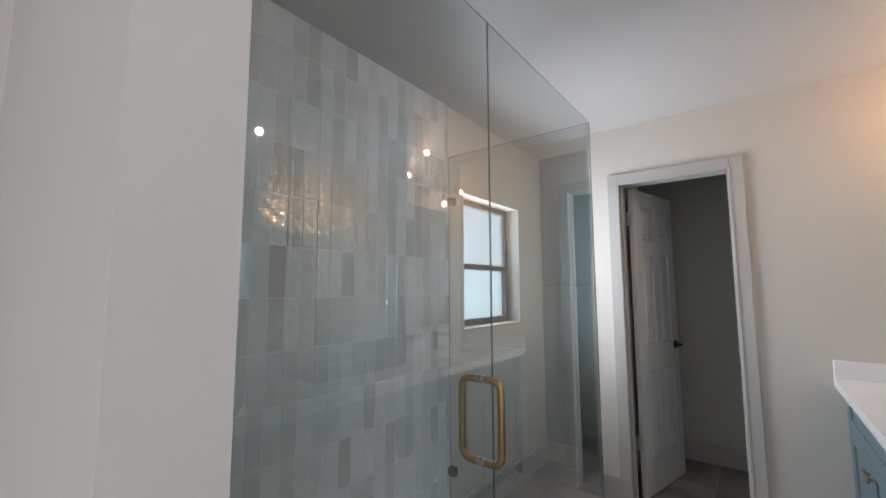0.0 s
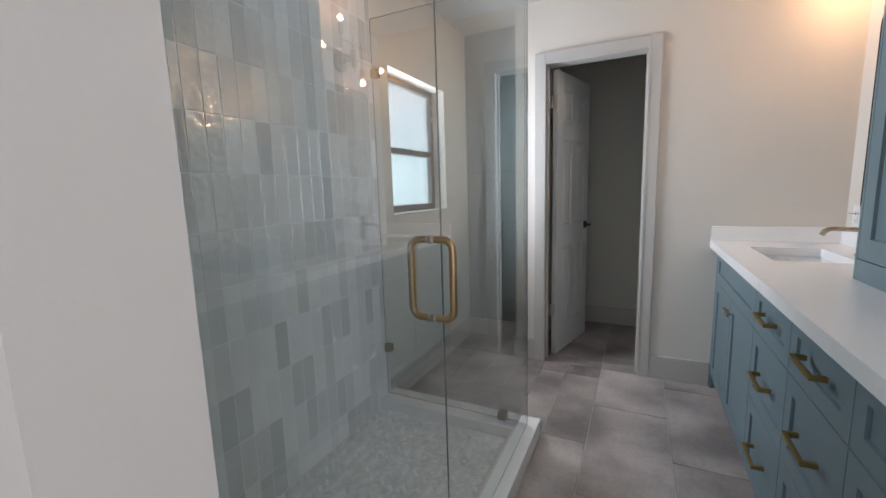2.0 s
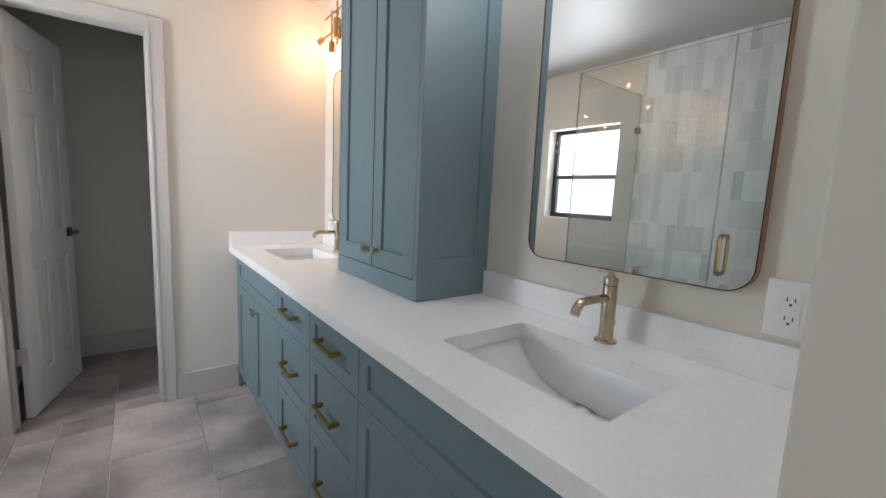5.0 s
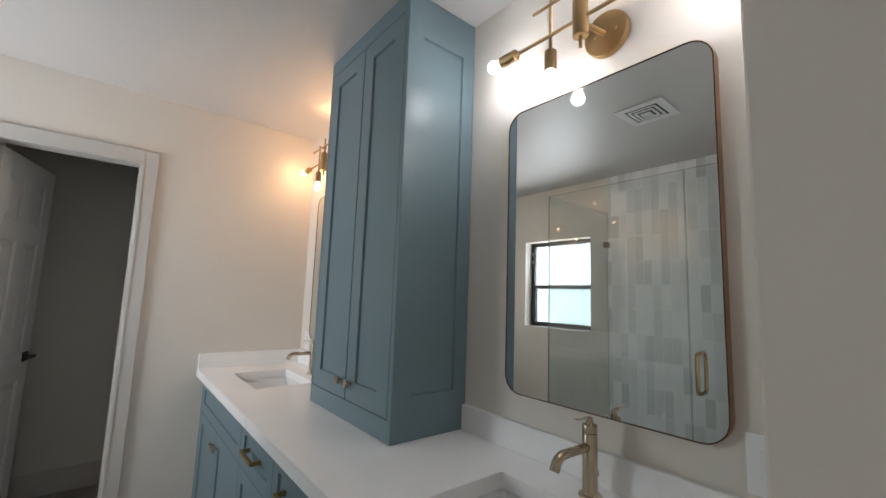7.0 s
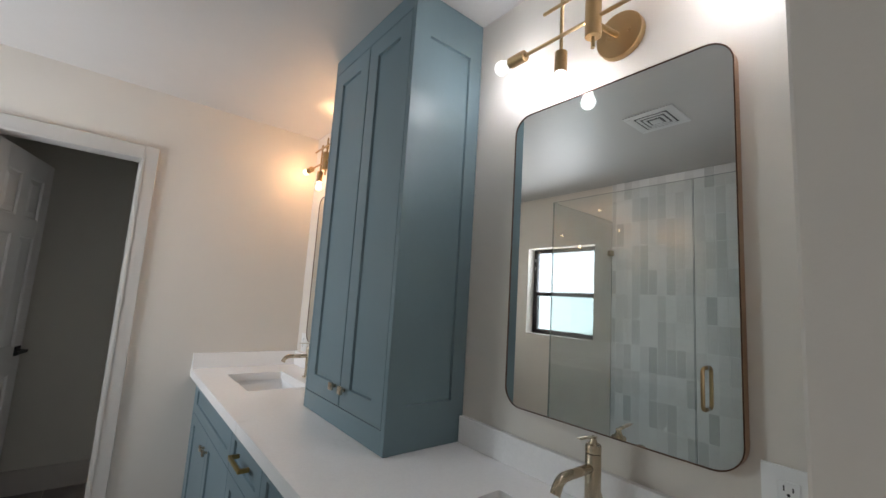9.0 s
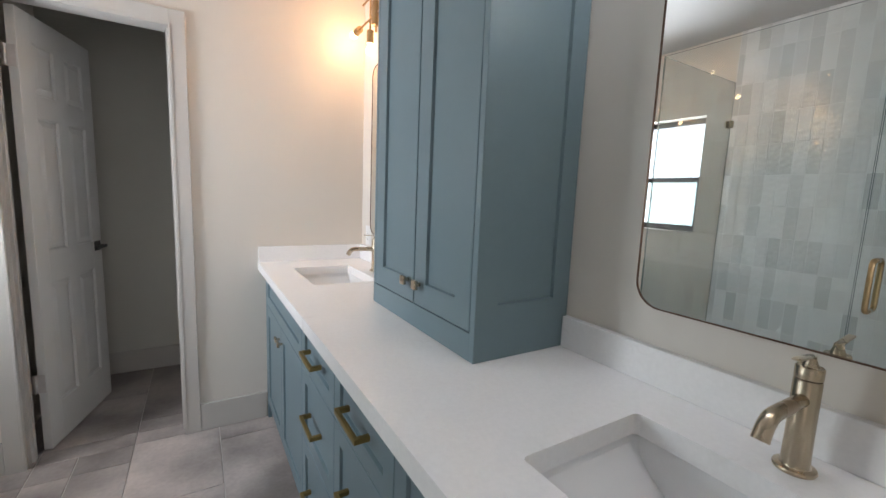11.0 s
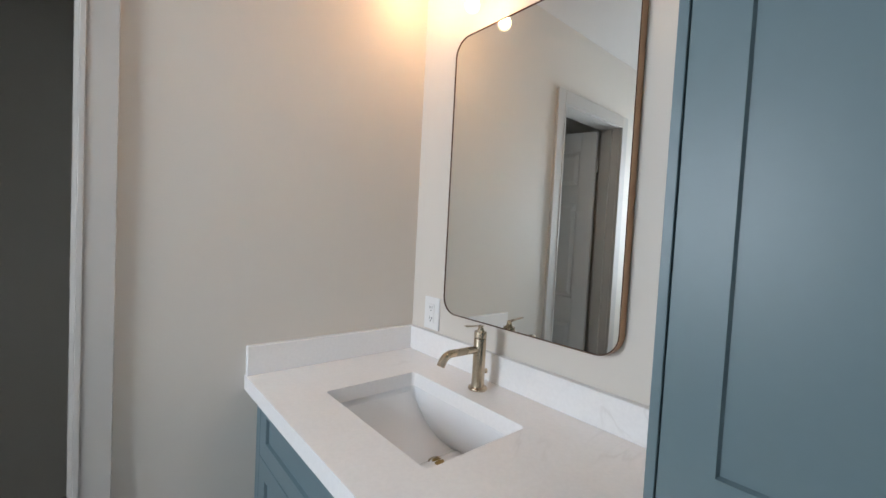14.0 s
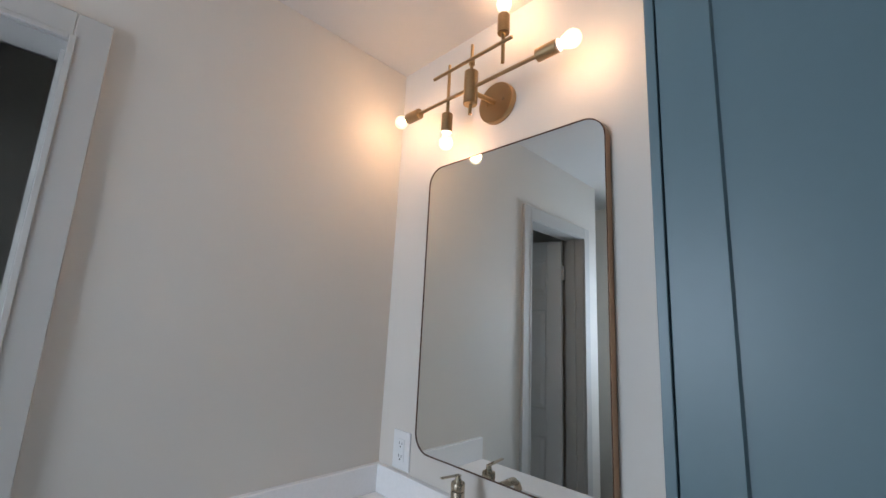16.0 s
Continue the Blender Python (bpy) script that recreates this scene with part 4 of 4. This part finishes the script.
sconce(-2.186, 2.135, NEAR_COLOR, BULB_NEAR, FIL_W, "above the entrance mirror")


# ---------------------------------------------------------------- outlets and vent
def outlet(yc, zc, where):
    root = thing("outlet", (-0.001, yc, zc), "white duplex outlet with flat plate " + where, "outlet", "outlets")
    bm = bmesh.new()
    box(bm, -0.0065, -0.0005, yc - 0.041, yc + 0.041, zc - 0.058, zc + 0.058, 0.0025, 2)
    part("plate", bm, PLASTIC, root)
    bm = bmesh.new()
    box(bm, -0.0095, -0.0062, yc - 0.0167, yc + 0.0167, zc - 0.0335, zc + 0.0335, 0.001)
    rec = part("receptacle", bm, PLASTIC, root, "rectangular two-socket insert")
    for s in (-1, 1):
        bm = bmesh.new()
        zz = zc + s * 0.019
        box(bm, -0.0099, -0.0094, yc + 0.0055, yc + 0.0075, zz - 0.002, zz + 0.007)
        box(bm, -0.0099, -0.0094, yc - 0.0075, yc - 0.0055, zz - 0.002, zz + 0.006)
        cyl(bm, (-0.0094, yc, zz - 0.008), (-0.0099, yc, zz - 0.008), 0.0026, 10)
        part("slots", bm, DARK, rec, "dark prong slots")


outlet(-0.121, 1.055, "near the corner")
outlet(-2.527, 1.061, "by the entrance wall")

vent = thing("ceiling_vent", (-1.267, -1.775, CEIL - 0.012), "white square ceiling air register", "vent")
bm = bmesh.new()
vx0, vx1, vy0, vy1, vz = -1.395, -1.140, -1.905, -1.645, CEIL - 0.0005
for q in ((vx0, vx0 + 0.03, vy0, vy1), (vx1 - 0.03, vx1, vy0, vy1), (vx0 + 0.03, vx1 - 0.03, vy0, vy0 + 0.03), (vx0 + 0.03, vx1 - 0.03, vy1 - 0.03, vy1)):
    box(bm, *q, vz - 0.008, vz, 0.002)
part("frame", bm, VENTM, vent)
bm = bmesh.new()
box(bm, vx0 + 0.03, vx1 - 0.03, vy0 + 0.03, vy1 - 0.03, vz - 0.003, vz)
part("backing", bm, VENTB, vent, soft=False)
for i in range(3):
    k = 0.032 + i * 0.024
    for side in range(4):
        bm = bmesh.new()
        h = 0.128 - k
        box(bm, -h, h, -h - 0.006, -h + 0.009, -0.0025, 0.0, 0.0005)
        bm.transform(Matrix.Translation(((vx0 + vx1) / 2, (vy0 + vy1) / 2, vz - 0.006 - 0.002 * i)) @ Matrix.Rotation(radians(90 * side), 4, "Z"))
        part("louvre", bm, VENTM, vent, soft=False)
bm = bmesh.new()
box(bm, (vx0 + vx1) / 2 - 0.028, (vx0 + vx1) / 2 + 0.028, (vy0 + vy1) / 2 - 0.028, (vy0 + vy1) / 2 + 0.028, vz - 0.016, vz - 0.012, 0.001)
part("centre_plate", bm, VENTM, vent)

# ---------------------------------------------------------------- floor tiles
TW, TL, GR = 0.371, 0.752, 0.0035
me_cache = {}


def tile_mesh(name, w, l, t, material, bevel=0.0015):
    key = (name, round(w, 4), round(l, 4))
    if key not in me_cache:
        bm = bmesh.new()
        box(bm, -w / 2, w / 2, -l / 2, l / 2, -t, 0, bevel)
        bmesh.ops.recalc_face_normals(bm, faces=bm.faces)
        me = bpy.data.meshes.new(name)
        bm.to_mesh(me)
        bm.free()
        me.materials.append(material)
        me_cache[key] = me
    return me_cache[key]


def lay(x0, x1, y0, y1):
    """Lays one floor tile cut to a rectangle."""
    w, l = x1 - x0 - GR, y1 - y0 - GR
    if w < 0.01 or l < 0.01:
        return
    ob = new("floor_tile", tile_mesh("floor_tile", w, l, 0.008, FLOORT))
    ob.location = ((x0 + x1) / 2, (y0 + y1) / 2, 0)
    ob.parent = slab


AREAS = ((CX, -0.475, -2.99, 0.0), (BACK, CX, -0.910, 0.0), (BACK, CORNER, 0.0, 0.315), (OP0, OP1, 0.0, 0.115), (CORNER + 0.115, 0.0, 0.115, 1.03))
for c in range(-4, 8):
    gx0 = -1.177 + (c - 1) * TW
    gx1 = gx0 + TW
    s = {0: -0.150, 1: -0.512, 2: -0.897}[c % 3]
    for r in range(-6, 5):
        gy0 = s + r * TL
        gy1 = gy0 + TL
        for ax0, ax1, ay0, ay1 in AREAS:
            lay(max(gx0, ax0), min(gx1, ax1), max(gy0, ay0), min(gy1, ay1))

# ---------------------------------------------------------------- shower wall tiles
PW, PH, PG = 0.0655, 0.1945, 0.0016
bm = bmesh.new()
box(bm, BACK, BACK + 0.0108, NEAR, GY, 0.028, CEIL)
backer = structure("shower_wall", bm, GROUT_W, "grout bed of the tiled shower wall")
wt = bmesh.new()
box(wt, -PW / 2 + PG / 2, PW / 2 - PG / 2, -PH / 2 + PG / 2, PH / 2 - PG / 2, -0.006, 0, 0.0012)
bmesh.ops.recalc_face_normals(wt, faces=wt.faces)
wt_me = bpy.data.meshes.new("wall_tile")
wt.to_mesh(wt_me)
wt.free()
wt_me.materials.append(WALLT)
random.seed(11)
z_first = 0.1555
face = Matrix.Rotation(radians(90), 4, "Y") @ Matrix.Rotation(radians(90), 4, "Z")
for r in range(-1, 12):
    for c in range(-1, 25):
        y = -1.0225 - PW / 2 - c * PW
        z = z_first + PH / 2 + r * PH
        if y - PW / 2 < NEAR - 0.002:
            continue
        zlo, zhi = max(z - PH / 2, 0.03), min(z + PH / 2, CEIL)
        if zhi - zlo < 0.02:
            continue
        cut = 0.55 if c < 0 else 1.0
        if c < 0:
            y = -1.0225 + PW * cut / 2
        ob = new("wall_tile", wt_me)
        ob.parent = backer
        tilt = Matrix.Rotation(radians(random.uniform(-0.35, 0.35)), 4, "Z") @ Matrix.Rotation(radians(random.uniform(-0.25, 0.25)), 4, "Y")
        ob.matrix_basis = Matrix.Translation((BACK + 0.0115 + random.uniform(-0.0004, 0.0004), y, (zlo + zhi) / 2)) @ tilt @ face @ Matrix.Diagonal((cut, (zhi - zlo) / PH, 1, 1))

# tiles of the shower's near end wall
bm = bmesh.new()
for r in range(12):
    for c in range(13):
        x = BACK + 0.014 + c * PW
        z = z_first + r * PH
        if x + PW > GX - 0.03:
            continue
        box(bm, x + 0.001, x + PW - 0.001, NEAR, NEAR + 0.008, z + 0.001, min(z + PH - 0.001, CEIL), 0.0015)
ob = structure("shower_end_tiles", bm, WALLT_FAR, "glazed grey tiles on the shower's end wall")
ob["kind"] = "stuff"
ob["category"] = "wall tiles"
